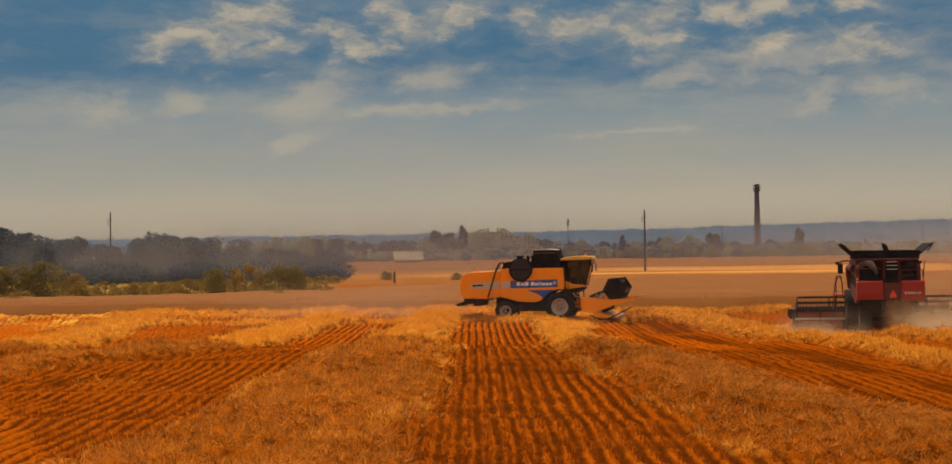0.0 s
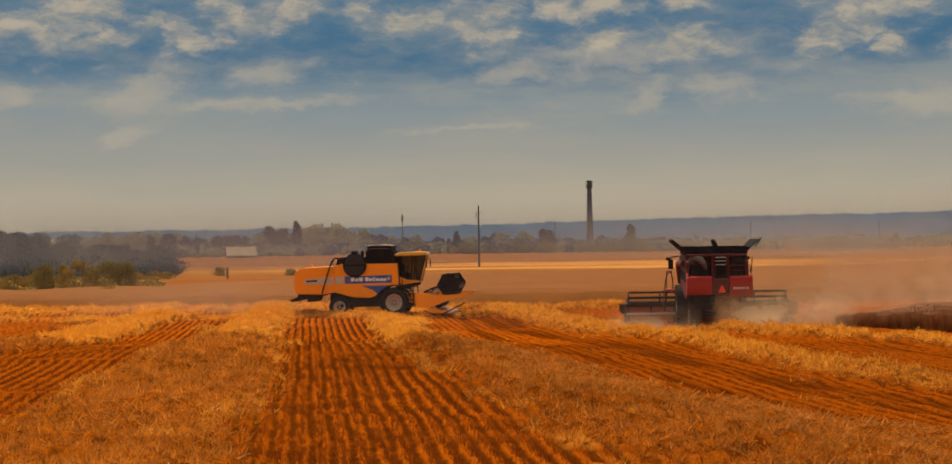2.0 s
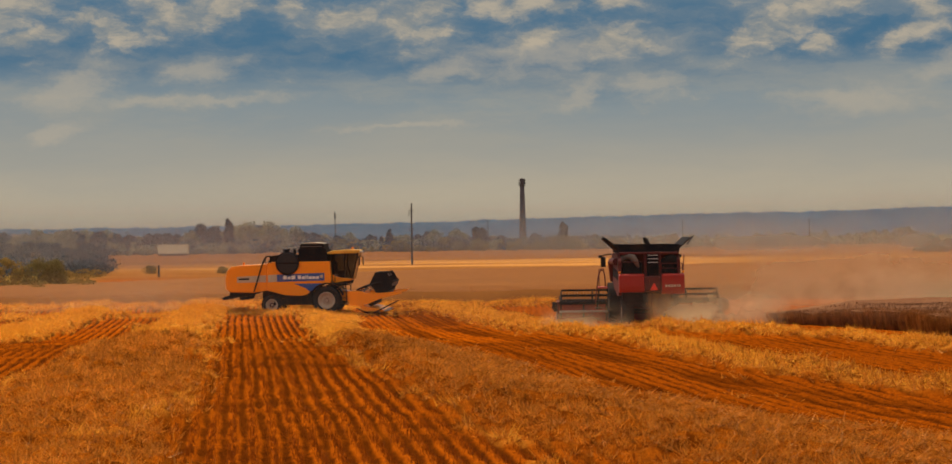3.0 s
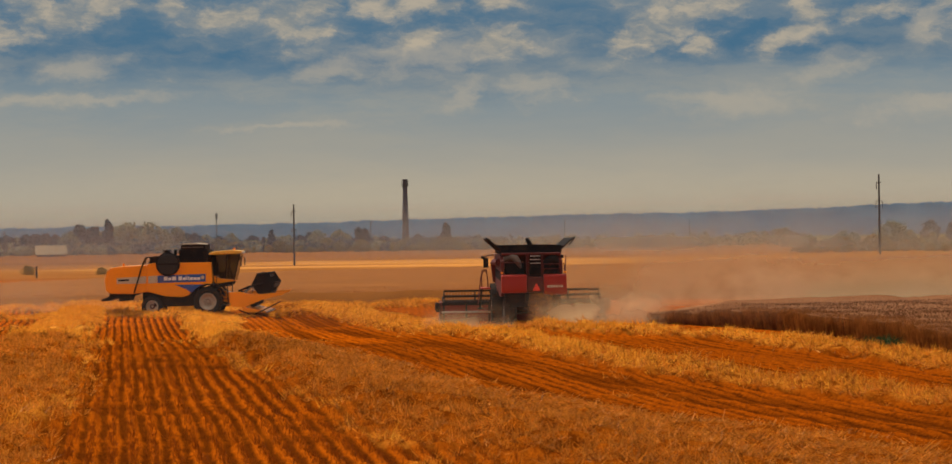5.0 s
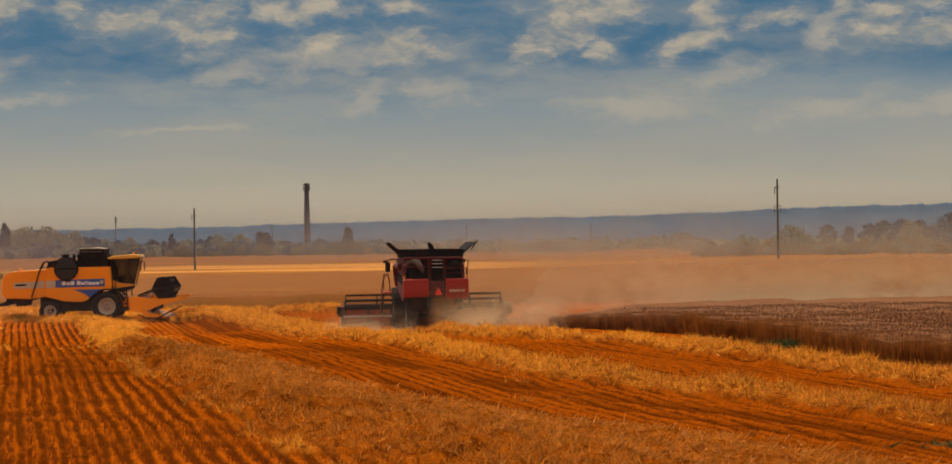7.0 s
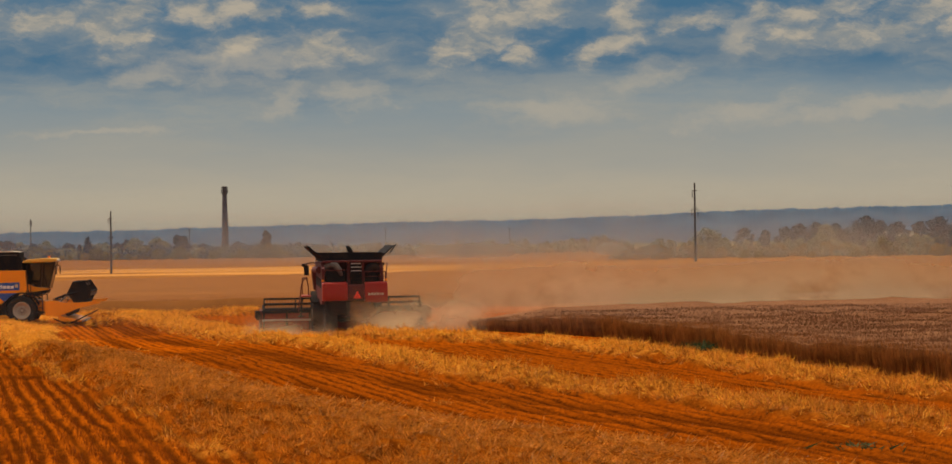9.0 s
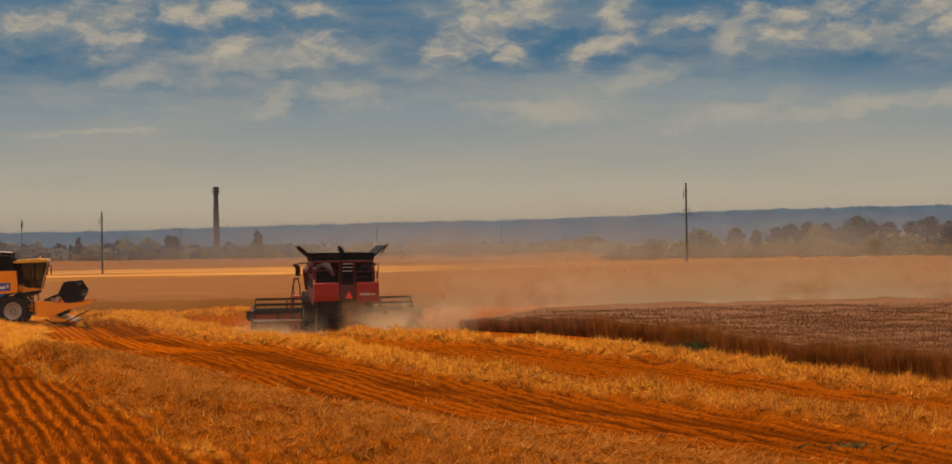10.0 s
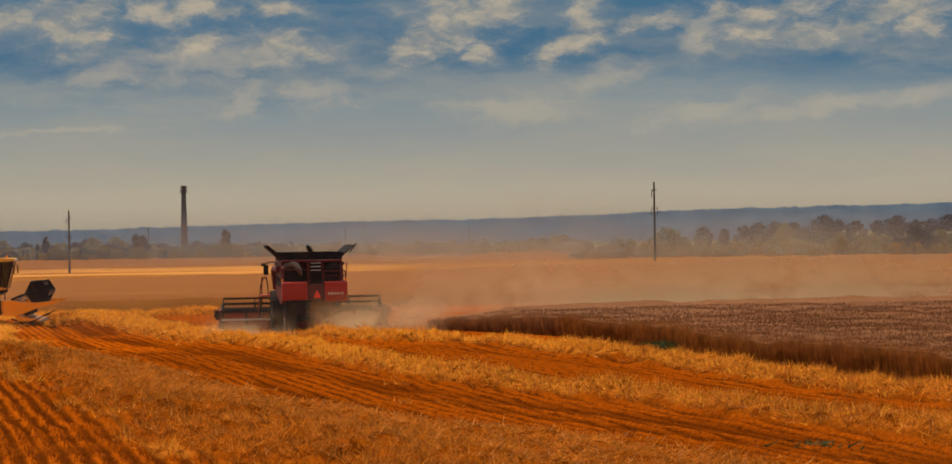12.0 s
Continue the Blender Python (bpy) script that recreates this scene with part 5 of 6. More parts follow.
def red_harvester():
    t = tagged(new("combine_harvester"), "red combine harvester with open black tank covers and a wide header", "combine harvester")
    W = 1.52
    # side walls and deck
    for s in (1, -1):
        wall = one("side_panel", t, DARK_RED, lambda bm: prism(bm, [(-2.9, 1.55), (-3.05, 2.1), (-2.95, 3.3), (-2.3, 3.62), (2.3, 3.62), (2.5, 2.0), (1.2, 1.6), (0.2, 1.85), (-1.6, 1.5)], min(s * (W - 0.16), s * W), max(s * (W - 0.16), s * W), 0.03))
        one("stripe", wall, BLACK, lambda bm: prism(bm, [(-2.6, 2.3), (-2.6, 2.75), (1.6, 2.9), (1.6, 2.45)], min(s * W, s * (W + 0.012)), max(s * W, s * (W + 0.012))))
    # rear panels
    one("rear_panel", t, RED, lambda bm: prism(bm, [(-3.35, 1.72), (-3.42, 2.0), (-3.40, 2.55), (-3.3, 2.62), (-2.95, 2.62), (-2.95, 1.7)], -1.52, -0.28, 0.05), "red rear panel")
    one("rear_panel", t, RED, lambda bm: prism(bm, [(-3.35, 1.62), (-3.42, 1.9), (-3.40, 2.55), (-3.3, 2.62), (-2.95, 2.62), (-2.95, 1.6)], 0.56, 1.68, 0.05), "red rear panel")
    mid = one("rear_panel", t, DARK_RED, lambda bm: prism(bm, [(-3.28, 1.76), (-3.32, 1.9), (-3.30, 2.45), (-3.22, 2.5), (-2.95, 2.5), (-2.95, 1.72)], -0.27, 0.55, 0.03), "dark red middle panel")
    one("warning_triangle", mid, SIGN_RED, lambda bm: (lambda vs: [bm.faces.new(vs[0]), bm.faces.new(vs[1][::-1])] + [bm.faces.new((vs[0][k], vs[1][k], vs[1][(k + 1) % 6], vs[0][(k + 1) % 6])) for k in range(6)])(
        [[bm.verts.new((0.19 + x, y, 1.98 + z)) for x, z in ((-0.18, -0.14), (-0.14, -0.17), (0.14, -0.17), (0.18, -0.14), (0.03, 0.18), (-0.03, 0.18))] for y in (-3.37, -3.34)]), "bright red slow-vehicle triangle")
    for x0, w in ((0.72, 0.11), (0.86, 0.11), (1.0, 0.11), (1.14, 0.11), (1.30, 0.05), (1.38, 0.09)):
        one("letter_bar", t, PALE_STRIPE, lambda bm: box(bm, x0, x0 + w, -3.44, -3.425, 1.97, 2.08), "white lettering as a plain block")
    for x in (-1.5, 1.6):
        one("tail_light", t, ORANGE_LENS, lambda bm: box(bm, x - 0.06, x + 0.06, -3.44, -3.38, 2.66, 2.76, 0.01))
    # recessed engine bay above the panels
    one("engine_deck", t, DARK_RED, lambda bm: box(bm, -1.46, 1.46, -2.9, 2.2, 2.3, 2.62))
    one("engine", t, BLACK, lambda bm: (box(bm, -1.3, -0.35, -2.7, -1.4, 2.62, 3.25, 0.06), box(bm, 0.5, 1.3, -2.75, -1.3, 2.62, 3.3, 0.06), bar(bm, (-0.2, -2.0, 2.9), (0.4, -2.0, 2.9), 0.22, 12)))
    one("back_wall", t, DARK_RED, lambda bm: box(bm, -1.46, 1.46, -1.3, -1.15, 2.62, 3.7))
    one("bay_panel", t, DARK_RED, lambda bm: (box(bm, -0.26, -0.12, -2.85, -2.2, 2.5, 3.62, 0.02), box(bm, 0.46, 0.58, -2.85, -2.2, 2.5, 3.62, 0.02), box(bm, -1.46, 1.46, -2.9, -1.2, 3.56, 3.68, 0.03)))
    one("elevator_duct", t, PALE_DUCT, lambda bm: tube(bm, [(-1.42, -2.45, 3.0), (-1.34, -2.55, 3.28), (-1.18, -2.66, 3.45), (-0.98, -2.76, 3.5), (-0.80, -2.85, 3.42), (-0.66, -2.91, 3.22), (-0.52, -2.94, 2.92)], [0.14, 0.15, 0.17, 0.18, 0.17, 0.14, 0.06]), "pale curved metal duct")
    one("air_intake", t, BLACK, lambda bm: tube(bm, [(0.70, -2.6, 2.85), (0.76, -2.66, 3.1), (0.90, -2.7, 3.3), (1.10, -2.7, 3.38), (1.27, -2.66, 3.25), (1.34, -2.6, 2.9)], [0.2, 0.22, 0.23, 0.23, 0.22, 0.2]))
    lad = one("rear_ladder", t, BLACK, lambda bm: (pipe(bm, [(-0.08, -3.05, 2.3), (-0.08, -2.95, 3.62)], 0.03), pipe(bm, [(0.42, -3.05, 2.3), (0.42, -2.95, 3.62)], 0.03), box(bm, -0.05, 0.4, -2.9, -2.8, 2.4, 3.55)))
    # the glint on the upper rungs is put in as bright steel
    for z in (2.55, 2.75, 2.95, 3.15, 3.33, 3.5):
        one("rung", lad, BRIGHT_STEEL if z > 3.0 else BLACK, lambda bm: box(bm, -0.08, 0.42, -3.1, -2.98, z, z + 0.035))
    one("deck_rail", t, DARK_RED, lambda bm: (pipe(bm, [(0.56, -3.1, 2.62), (0.56, -3.1, 3.12), (1.6, -3.1, 3.12), (1.62, -3.1, 2.62)], 0.022), pipe(bm, [(0.56, -3.1, 2.88), (1.6, -3.1, 2.88)], 0.018), pipe(bm, [(1.62, -3.1, 2.62), (1.72, -2.8, 3.5), (1.72, -2.6, 3.55)], 0.025)))
    one("deck_rail", t, DARK_RED, lambda bm: pipe(bm, [(-1.5, -3.1, 2.62), (-1.5, -3.1, 3.2), (-0.3, -3.1, 3.2)], 0.02))
    # grain tank with its folded-out covers
    tank = one("grain_tank", t, DARK_RED, lambda bm: prism(bm, [(-2.2, 3.0), (-2.35, 3.68), (1.9, 3.68), (1.8, 3.0)], -1.4, 1.4))
    one("tank_rim", tank, BLACK, lambda bm: (box(bm, -1.5, 1.5, -2.5, -2.44, 3.66, 4.06), box(bm, -1.5, 1.5, 1.95, 2.0, 3.66, 4.06), box(bm, -1.5, -1.44, -2.44, 1.95, 3.66, 3.9), box(bm, 1.44, 1.5, -2.44, 1.95, 3.66, 3.9)), "black tank rim")

    def cover(bm, s):
        a = [(s * 1.40, -2.46, 3.72), (s * 1.40, 1.95, 3.72), (s * 2.12, 1.85, 4.36), (s * 2.12, -2.5, 4.36)]
        f = [bm.verts.new(p) for p in a]
        g = [bm.verts.new((p[0] - s * 0.03, p[1], p[2] + 0.045)) for p in a]
        bm.faces.new(f)
        bm.faces.new(g[::-1])
        for k in range(4):
            bm.faces.new((f[k], g[k], g[(k + 1) % 4], f[(k + 1) % 4]))
        bmesh.ops.recalc_face_normals(bm, faces=bm.faces[:])
        pipe(bm, [(s * 1.9, -2.5, 4.02), (s * 2.20, -2.52, 4.44)], 0.035)
        # flap that closes the rear corner
        prism(bm, [(-2.52, 3.70), (-2.52, 4.06), (-2.48, 4.06), (-2.48, 3.70)], min(s * 1.3, s * 1.52), max(s * 1.3, s * 1.52))
        v = [bm.verts.new(p) for p in ((s * 1.45, -2.5, 3.74), (s * 1.45, -2.5, 4.04), (s * 1.66, -2.5, 3.98))]
        w = [bm.verts.new((p.co.x, p.co.y + 0.03, p.co.z)) for p in v]
        bm.faces.new(v)
        bm.faces.new(w[::-1])
        for k in range(3):
            bm.faces.new((v[k], w[k], w[(k + 1) % 3], v[(k + 1) % 3]))
        bmesh.ops.recalc_face_normals(bm, faces=bm.faces[:])
    for s in (1, -1):
        one("tank_cover", tank, BLACK, lambda bm: cover(bm, s), "black tank cover folded out")
    one("fill_auger", t, BLACK, lambda bm: (limb(bm, Vector((0.25, -1.0, 3.7)), Vector((-0.02, -1.0, 4.28)), 0.14, 0.12, 10), limb(bm, Vector((-0.02, -1.0, 4.28)), Vector((-0.12, -1.0, 4.4)), 0.12, 0.05, 10), box(bm, -0.4, 0.5, -1.1, -0.9, 3.95, 4.08, 0.03)), "black fill auger above the tank")
    one("unloading_auger", t, DARK_RED, lambda bm: (bar(bm, (-1.58, 1.6, 3.2), (-1.58, -2.2, 3.22), 0.17, 14), bar(bm, (-1.58, 1.6, 3.2), (-1.45, 1.9, 2.2), 0.2, 14)))
    # cab, far side
    one("cab", t, BLACK, lambda bm: (box(bm, -0.9, 0.9, 2.3, 2.4, 1.9, 3.5), box(bm, -0.95, 0.95, 2.3, 4.0, 3.5, 3.72, 0.06), box(bm, -0.9, 0.9, 2.3, 3.8, 1.7, 2.0, 0.04), *[bar(bm, (x, y, 2.0), (x, y + 0.1, 3.5), 0.05) for x in (-0.88, 0.88) for y in (2.4, 3.7)]))
    for s in (0.9, -0.9):
        glass_pane("side_window", t, [(s, 2.42, 2.0), (s, 3.72, 2.0), (s, 3.82, 3.5), (s, 2.45, 3.5)])
        one("mirror", t, BLACK, lambda bm: (pipe(bm, [(s, 3.4, 3.45), (s * 1.8, 3.3, 3.55), (s * 2.12, 3.2, 3.5), (s * 2.14, 3.2, 3.35)], 0.03), box(bm, s * 2.14 - 0.13, s * 2.14 + 0.13, 3.16, 3.24, 2.88, 3.38, 0.02), box(bm, s * 2.3 - 0.1, s * 2.3 + 0.1, 3.16, 3.24, 3.34, 3.5, 0.02)))
    glass_pane("windscreen", t, [(-0.88, 3.78, 2.0), (0.88, 3.78, 2.0), (0.9, 3.9, 3.5), (-0.9, 3.9, 3.5)])
    # platform, steps and rails on the left side
    one("platform", t, RED, lambda bm: box(bm, -2.25, -0.9, 1.9, 3.4, 1.78, 1.86, 0.02), "red cab platform")
    one("steps", t, BLACK, lambda bm: (pipe(bm, [(-2.3, 2.2, 0.7), (-2.2, 2.2, 1.8)], 0.035), pipe(bm, [(-2.3, 2.8, 0.7), (-2.2, 2.8, 1.8)], 0.035), *[box(bm, -2.42, -2.1, 2.2, 2.8, z, z + 0.04) for z in (0.75, 1.1, 1.45)]))
    one("handrail", t, DARK_RED, lambda bm: (pipe(bm, [(-2.42, 2.2, 1.0), (-2.25, 2.2, 2.4), (-2.12, 2.2, 2.72), (-1.98, 2.2, 2.72), (-1.9, 2.2, 2.4), (-1.88, 2.2, 1.85)], 0.03),))
    one("handrail", t, DARK_RED, lambda bm: (pipe(bm, [(-2.15, 3.3, 1.85), (-2.15, 3.3, 2.75), (-1.9, 3.3, 2.78), (-1.8, 3.3, 1.85)], 0.025)))
    # under carriage
    one("chassis", t, BLACK, lambda bm: (box(bm, -1.15, 1.15, -2.8, 2.6, 1.0, 1.75, 0.05), box(bm, -1.3, -0.3, -2.9, -1.8, 1.2, 1.7, 0.05)))
    one("chaff_spreader", t, BLACK, lambda bm: (prism(bm, [(-3.2, 1.05), (-3.3, 1.3), (-2.9, 1.62), (-2.4, 1.62), (-2.4, 1.1)], -0.35, 0.9, 0.03), bar(bm, (-0.1, -3.0, 0.95), (-0.1, -3.0, 1.1), 0.3, 14), bar(bm, (0.65, -3.0, 0.95), (0.65, -3.0, 1.1), 0.3, 14)))
    one("axle", t, BLACK, lambda bm: bar(bm, (-1.2, -2.0, 0.75), (1.2, -2.0, 0.75), 0.12, 10))
    one("axle", t, BLACK, lambda bm: bar(bm, (-1.6, 1.6, 0.98), (1.6, 1.6, 0.98), 0.18, 10))
    for s in (1, -1):
        wheel(t, s * 1.05, -2.0, 0.75, 0.75, 0.62, RIM_PAINT, s, 18)
        wheel(t, s * 1.38, 1.6, 0.98, 0.98, 0.80, RIM_PAINT, s, 22)
        one("fender", t, BLACK, lambda bm: prism(bm, [(1.6 + 1.12 * math.cos(a), 0.98 + 1.12 * math.sin(a)) for a in np.linspace(2.6, 0.6, 10)] + [(1.6 + 1.05 * math.cos(a), 0.98 + 1.05 * math.sin(a)) for a in np.linspace(0.6, 2.6, 10)], min(s * 1.0, s * 1.8), max(s * 1.0, s * 1.8)))
    # wide header
    H = 4.3
    one("feeder_house", t, DARK_RED, lambda bm: prism(bm, [(2.2, 1.6), (2.2, 1.0), (4.6, 0.5), (4.7, 1.2)], -0.75, 0.75, 0.03))
    back = one("header_back", t, RED, lambda bm: prism(bm, [(4.65, 0.2), (4.6, 1.15), (4.72, 1.2), (4.85, 0.5), (6.1, 0.25), (6.1, 0.16), (4.8, 0.16)], -H, H))
    one("header_beam", back, BLACK, lambda bm: box(bm, -H, H, 4.42, 4.62, 1.05, 1.22, 0.02))
    one("header_beam", back, BRIGHT_STEEL, lambda bm: box(bm, -H, H, 4.44, 4.6, 0.64, 0.74, 0.02))
    for x in np.arange(-4.2, 4.3, 1.2):
        one("brace", back, BLACK, lambda bm: box(bm, x - 0.04, x + 0.04, 4.48, 4.64, 0.2, 1.15))
    for s in (1, -1):
        one("header_end", t, DARK_RED, lambda bm: prism(bm, [(4.5, 0.15), (4.45, 1.2), (4.9, 1.3), (6.6, 0.75), (7.2, 0.3), (6.4, 0.15)], s * (H + 0.05) - 0.05, s * (H + 0.05) + 0.05, 0.012))
        one("drive_box", t, BLACK, lambda bm: (box(bm, s * (H + 0.2) - 0.1, s * (H + 0.2) + 0.1, 4.5, 5.0, 0.7, 1.2, 0.03), bar(bm, (s * (H + 0.1), 4.75, 1.0), (s * (H + 0.36), 4.75, 1.0), 0.2, 12)))
        one("reel_arm", t, BLACK, lambda bm: pipe(bm, [(s * (H - 0.1), 4.6, 1.2), (s * (H - 0.1), 5.6, 1.45)], 0.06))
    one("auger", t, GREY_STEEL, lambda bm: lathe(bm, [(-H + 0.05, 0.24), (H - 0.05, 0.24)], (0, 5.2, 0.68), 16))
    reel(t, -H + 0.15, H - 0.15, 5.5, 1.22, 0.56, BLACK, 6, 0.52, False)
    for o in t.children:
        if o.name.split(".")[0] in ("header_back", "header_end", "drive_box", "reel_arm", "auger", "reel"):
            o.location = (0.05, -0.7, -0.15)
    return t


def falling_chaff():
    """Chopped straw that drops from the back of the red machine."""
    g = np.random.default_rng(77)
    k = 9000
    fall = g.random(k)
    x = 6.62 + g.uniform(-0.55, 0.55, k) + g.normal(0, 0.05 + 0.16 * fall, k)
    y = 89.2 - 0.7 * fall + g.normal(0, 0.22, k)
    z = 1.75 - 1.65 * fall ** 0.8
    b = np.stack([x, y, np.maximum(z, 0.03)], -1)
    t = b + g.normal(0, 0.035, (k, 3))
    return blades("falling_chaff", b, t, g.uniform(0.003, 0.007, k), STRAW, "chopped golden straw falling behind the red harvester", "straw")


falling_chaff()
yellow = yellow_harvester()
yellow.matrix_basis = pose(-11.7, 109.5, 0.04, 0, 0, -90)
red = red_harvester()
red.matrix_basis = pose(6.15, 92.5, 0.0, 0, 0, 0.6)
# ---- poles, chimney, mast ----


def wood(n):
    v = n.add("ShaderNodeTexCoord").outputs["Object"]
    g = n.noise(5, 5, n.mapping(v, (1, 1, 0.15)), 0.6)
    return bsdf(n, n.mix(g, rgb(0.025, 0.02, 0.018), rgb(0.07, 0.055, 0.045)), 0.9, 0, g, 0.4, 0.02)


POLE_WOOD = material("weathered_pole_wood", wood)
IRON = paint("dark_iron", (0.05, 0.045, 0.045), 0.6, 0.3, 0.3)


# distance haze is put into the brick colours as a blue-grey tint
def chimney_brick(n):
    v = n.add("ShaderNodeTexCoord").outputs["Object"]
    b = n.add("ShaderNodeTexBrick", {"Vector": n.mapping(v, (1, 1, 1), (0, 0, 0), (1.5708, 0, 0)), "Color1": rgb(0.100, 0.080, 0.100), "Color2": rgb(0.145, 0.110, 0.130), "Mortar": rgb(0.14, 0.125, 0.14), "Scale": 0.5}).outputs[0]
    s = n.noise(0.3, 5, n.mapping(v, (1, 1, 0.25)), 0.6)
    return bsdf(n, n.mix(n.step(s, 0.4, 0.7), b, rgb(0.12, 0.09, 0.10)), 0.9)


CHIMNEY_BRICK = material("haze_tinted_brick", chimney_brick)


def power_pole(az, dist, height, foot, arms):
    p = rot_dir(az, dist)
    t = tagged(new("power_pole"), "weathered wooden power pole with short crossarms in the fields", "power pole")
    t.matrix_basis = pose(p.x, p.y, foot, 0, 0, -az)
    one("pole", t, POLE_WOOD, lambda bm: limb(bm, Vector((0, 0, -0.5)), Vector((0, 0, height)), 0.20, 0.13, 10))
    for z, w, drop in arms:
        a = one("crossarm", t, IRON, lambda bm: (box(bm, -w, w, -0.06, 0.06, z - 0.05, z + 0.05), bar(bm, (-w * 0.8, 0, z), (0, 0, z - 0.5), 0.025, 6)))
        for x in ((-w, w) if drop > 0 else (-w,)):
            one("insulator", a, IRON, lambda bm: (bar(bm, (x, 0, z), (x, 0, z - abs(drop)), 0.05, 8), bar(bm, (x, 0, z - abs(drop) * 0.6), (x, 0, z - abs(drop)), 0.09, 8)))
    return t


power_pole(-20.12, 372, 12.8, 0.2, ((11.2, 0.5, -0.9), (7.6, 0.7, 0.5)))
power_pole(-3.49, 334, 11.2, 0.0, ((9.9, 0.45, -0.9), (6.6, 0.4, 0.4)))
power_pole(14.70, 300, 12.4, 1.5, ((11.1, 0.4, -1.1), (8.1, 0.5, 1.1)))
power_pole(-1.09, 640, 10.0, 1.4, ((9.3, 0.5, 0.4),))
power_pole(-12.3, 560, 7.5, 1.0, ((7.0, 0.5, 0.4),))
power_pole(5.0, 640, 9.0, 1.4, ((8.4, 0.5, 0.4),))
power_pole(8.9, 600, 8.6, 1.3, ((8.0, 0.5, 0.4),))

post = tagged(new("marker_post"), "short dark post standing in the brown field", "post")
post.matrix_basis = pose(-49.1, 244.4, 0)
one("shaft", post, POLE_WOOD, lambda bm: limb(bm, Vector((0, 0, -0.2)), Vector((0, 0, 1.45)), 0.16, 0.12, 8))
one("cap", post, IRON, lambda bm: limb(bm, Vector((0, 0, 1.45)), Vector((0, 0, 1.55)), 0.19, 0.15, 8))

CH_D = 900
chim = tagged(new("factory_chimney"), "tall tapered dark brick factory chimney with antennas at the top", "chimney")
p = rot_dir(0.0, CH_D)
chim.matrix_basis = pose(p.x, p.y, float(far_rise(CH_D)), 0, 0, 0)
TOP = EYE + CH_D * math.tan(radians(1.90)) - float(far_rise(CH_D))
one("shaft", chim, CHIMNEY_BRICK, lambda bm: limb(bm, Vector((0, 0, -1)), Vector((0, 0, TOP - 4.5)), 1.95, 1.12, 28))
one("head", chim, CHIMNEY_BRICK, lambda bm: (limb(bm, Vector((0, 0, TOP - 4.5)), Vector((0, 0, TOP - 3.6)), 1.12, 1.25, 28), limb(bm, Vector((0, 0, TOP - 3.6)), Vector((0, 0, TOP - 0.4)), 1.14, 1.14, 28), limb(bm, Vector((0, 0, TOP - 0.4)), Vector((0, 0, TOP)), 1.28, 1.28, 28)))
one("gallery", chim, IRON, lambda bm: [bar(bm, (1.55 * math.cos(a), 1.55 * math.sin(a), TOP - 3.4), (1.55 * math.cos(a), 1.55 * math.sin(a), TOP - 2.1), 0.08, 5) for a in np.arange(0, 6.2, 0.52)] + [limb(bm, Vector((0, 0, TOP - 3.5)), Vector((0, 0, TOP - 3.3)), 1.6, 1.6, 24)])
for a in (0.3, 1.5, 2.9, 4.4, 5.5):
    one("antenna", chim, IRON, lambda bm: box(bm, 1.6 * math.cos(a) - 0.12, 1.6 * math.cos(a) + 0.12, 1.6 * math.sin(a) - 0.08, 1.6 * math.sin(a) + 0.08, TOP - 2.6, TOP - 0.2, 0.03))
for k in range(6):
    one("hoop", chim, IRON, lambda bm: limb(bm, Vector((0, 0, 5 + k * 3.6)), Vector((0, 0, 5.15 + k * 3.6)), 2.0 - (5 + k * 3.6) / TOP * 0.93 + 0.0, 2.0 - (5 + k * 3.6) / TOP * 0.93, 24))

mast = tagged(new("radio_mast"), "slender radio mast with panel antennas above the trees", "mast")
p = rot_dir(-5.89, 1100)
mast.matrix_basis = pose(p.x, p.y, float(far_rise(1100)))
MT = EYE + 1100 * math.tan(radians(0.95)) - float(far_rise(1100))
one("column", mast, IRON, lambda bm: limb(bm, Vector((0, 0, -1)), Vector((0, 0, MT)), 0.5, 0.18, 8))
for a in (0, 2.1, 4.2):
    one("panel", mast, IRON, lambda bm: box(bm, 0.55 * math.cos(a) - 0.2, 0.55 * math.cos(a) + 0.2, 0.55 * math.sin(a) - 0.1, 0.55 * math.sin(a) + 0.1, MT - 4.5, MT - 1.0, 0.02))

# ---- village houses ----


def plaster(n):
    v = n.add("ShaderNodeTexCoord").outputs["Object"]
    g = n.noise(0.9, 5, v, 0.6)
    return bsdf(n, n.mix(g, rgb(0.22, 0.18, 0.14), rgb(0.36, 0.29, 0.23)), 0.9, Specular_IOR_Level=0.1)


def roofing(c0, c1):
    def build(n):
        v = n.add("ShaderNodeTexCoord").outputs["Object"]
        w = n.add("ShaderNodeTexWave", {"Vector": v, "Scale": 1.2, "Distortion": 1.0, "Detail": 2.0}).outputs[1]
        g = n.noise(0.5, 5, v, 0.6)
        return bsdf(n, n.mix(n.math("ADD", n.math("MULTIPLY", w, 0.3), n.math("MULTIPLY", g, 0.7)), rgb(*c0), rgb(*c1)), 0.9, Specular_IOR_Level=0.1)
    return build


PLASTER = material("weathered_plaster", plaster)
SLATE = material("pale_corrugated_roof", roofing((0.20, 0.155, 0.105), (0.33, 0.26, 0.18)))
# lighter copy of SLATE: sun on the barn roof is put into the colour
PALE_ROOF = material("sunlit_pale_roof", roofing((0.26, 0.185, 0.105), (0.38, 0.275, 0.16)))
DARK_ROOF = material("dark_roof", roofing((0.06, 0.045, 0.045), (0.14, 0.10, 0.09)))
BRICK_WALL = material("brick_wall", roofing((0.085, 0.05, 0.045), (0.14, 0.08, 0.07)))
WINDOW_DARK = paint("dark_window", (0.02, 0.02, 0.025), 0.2, 0.1)


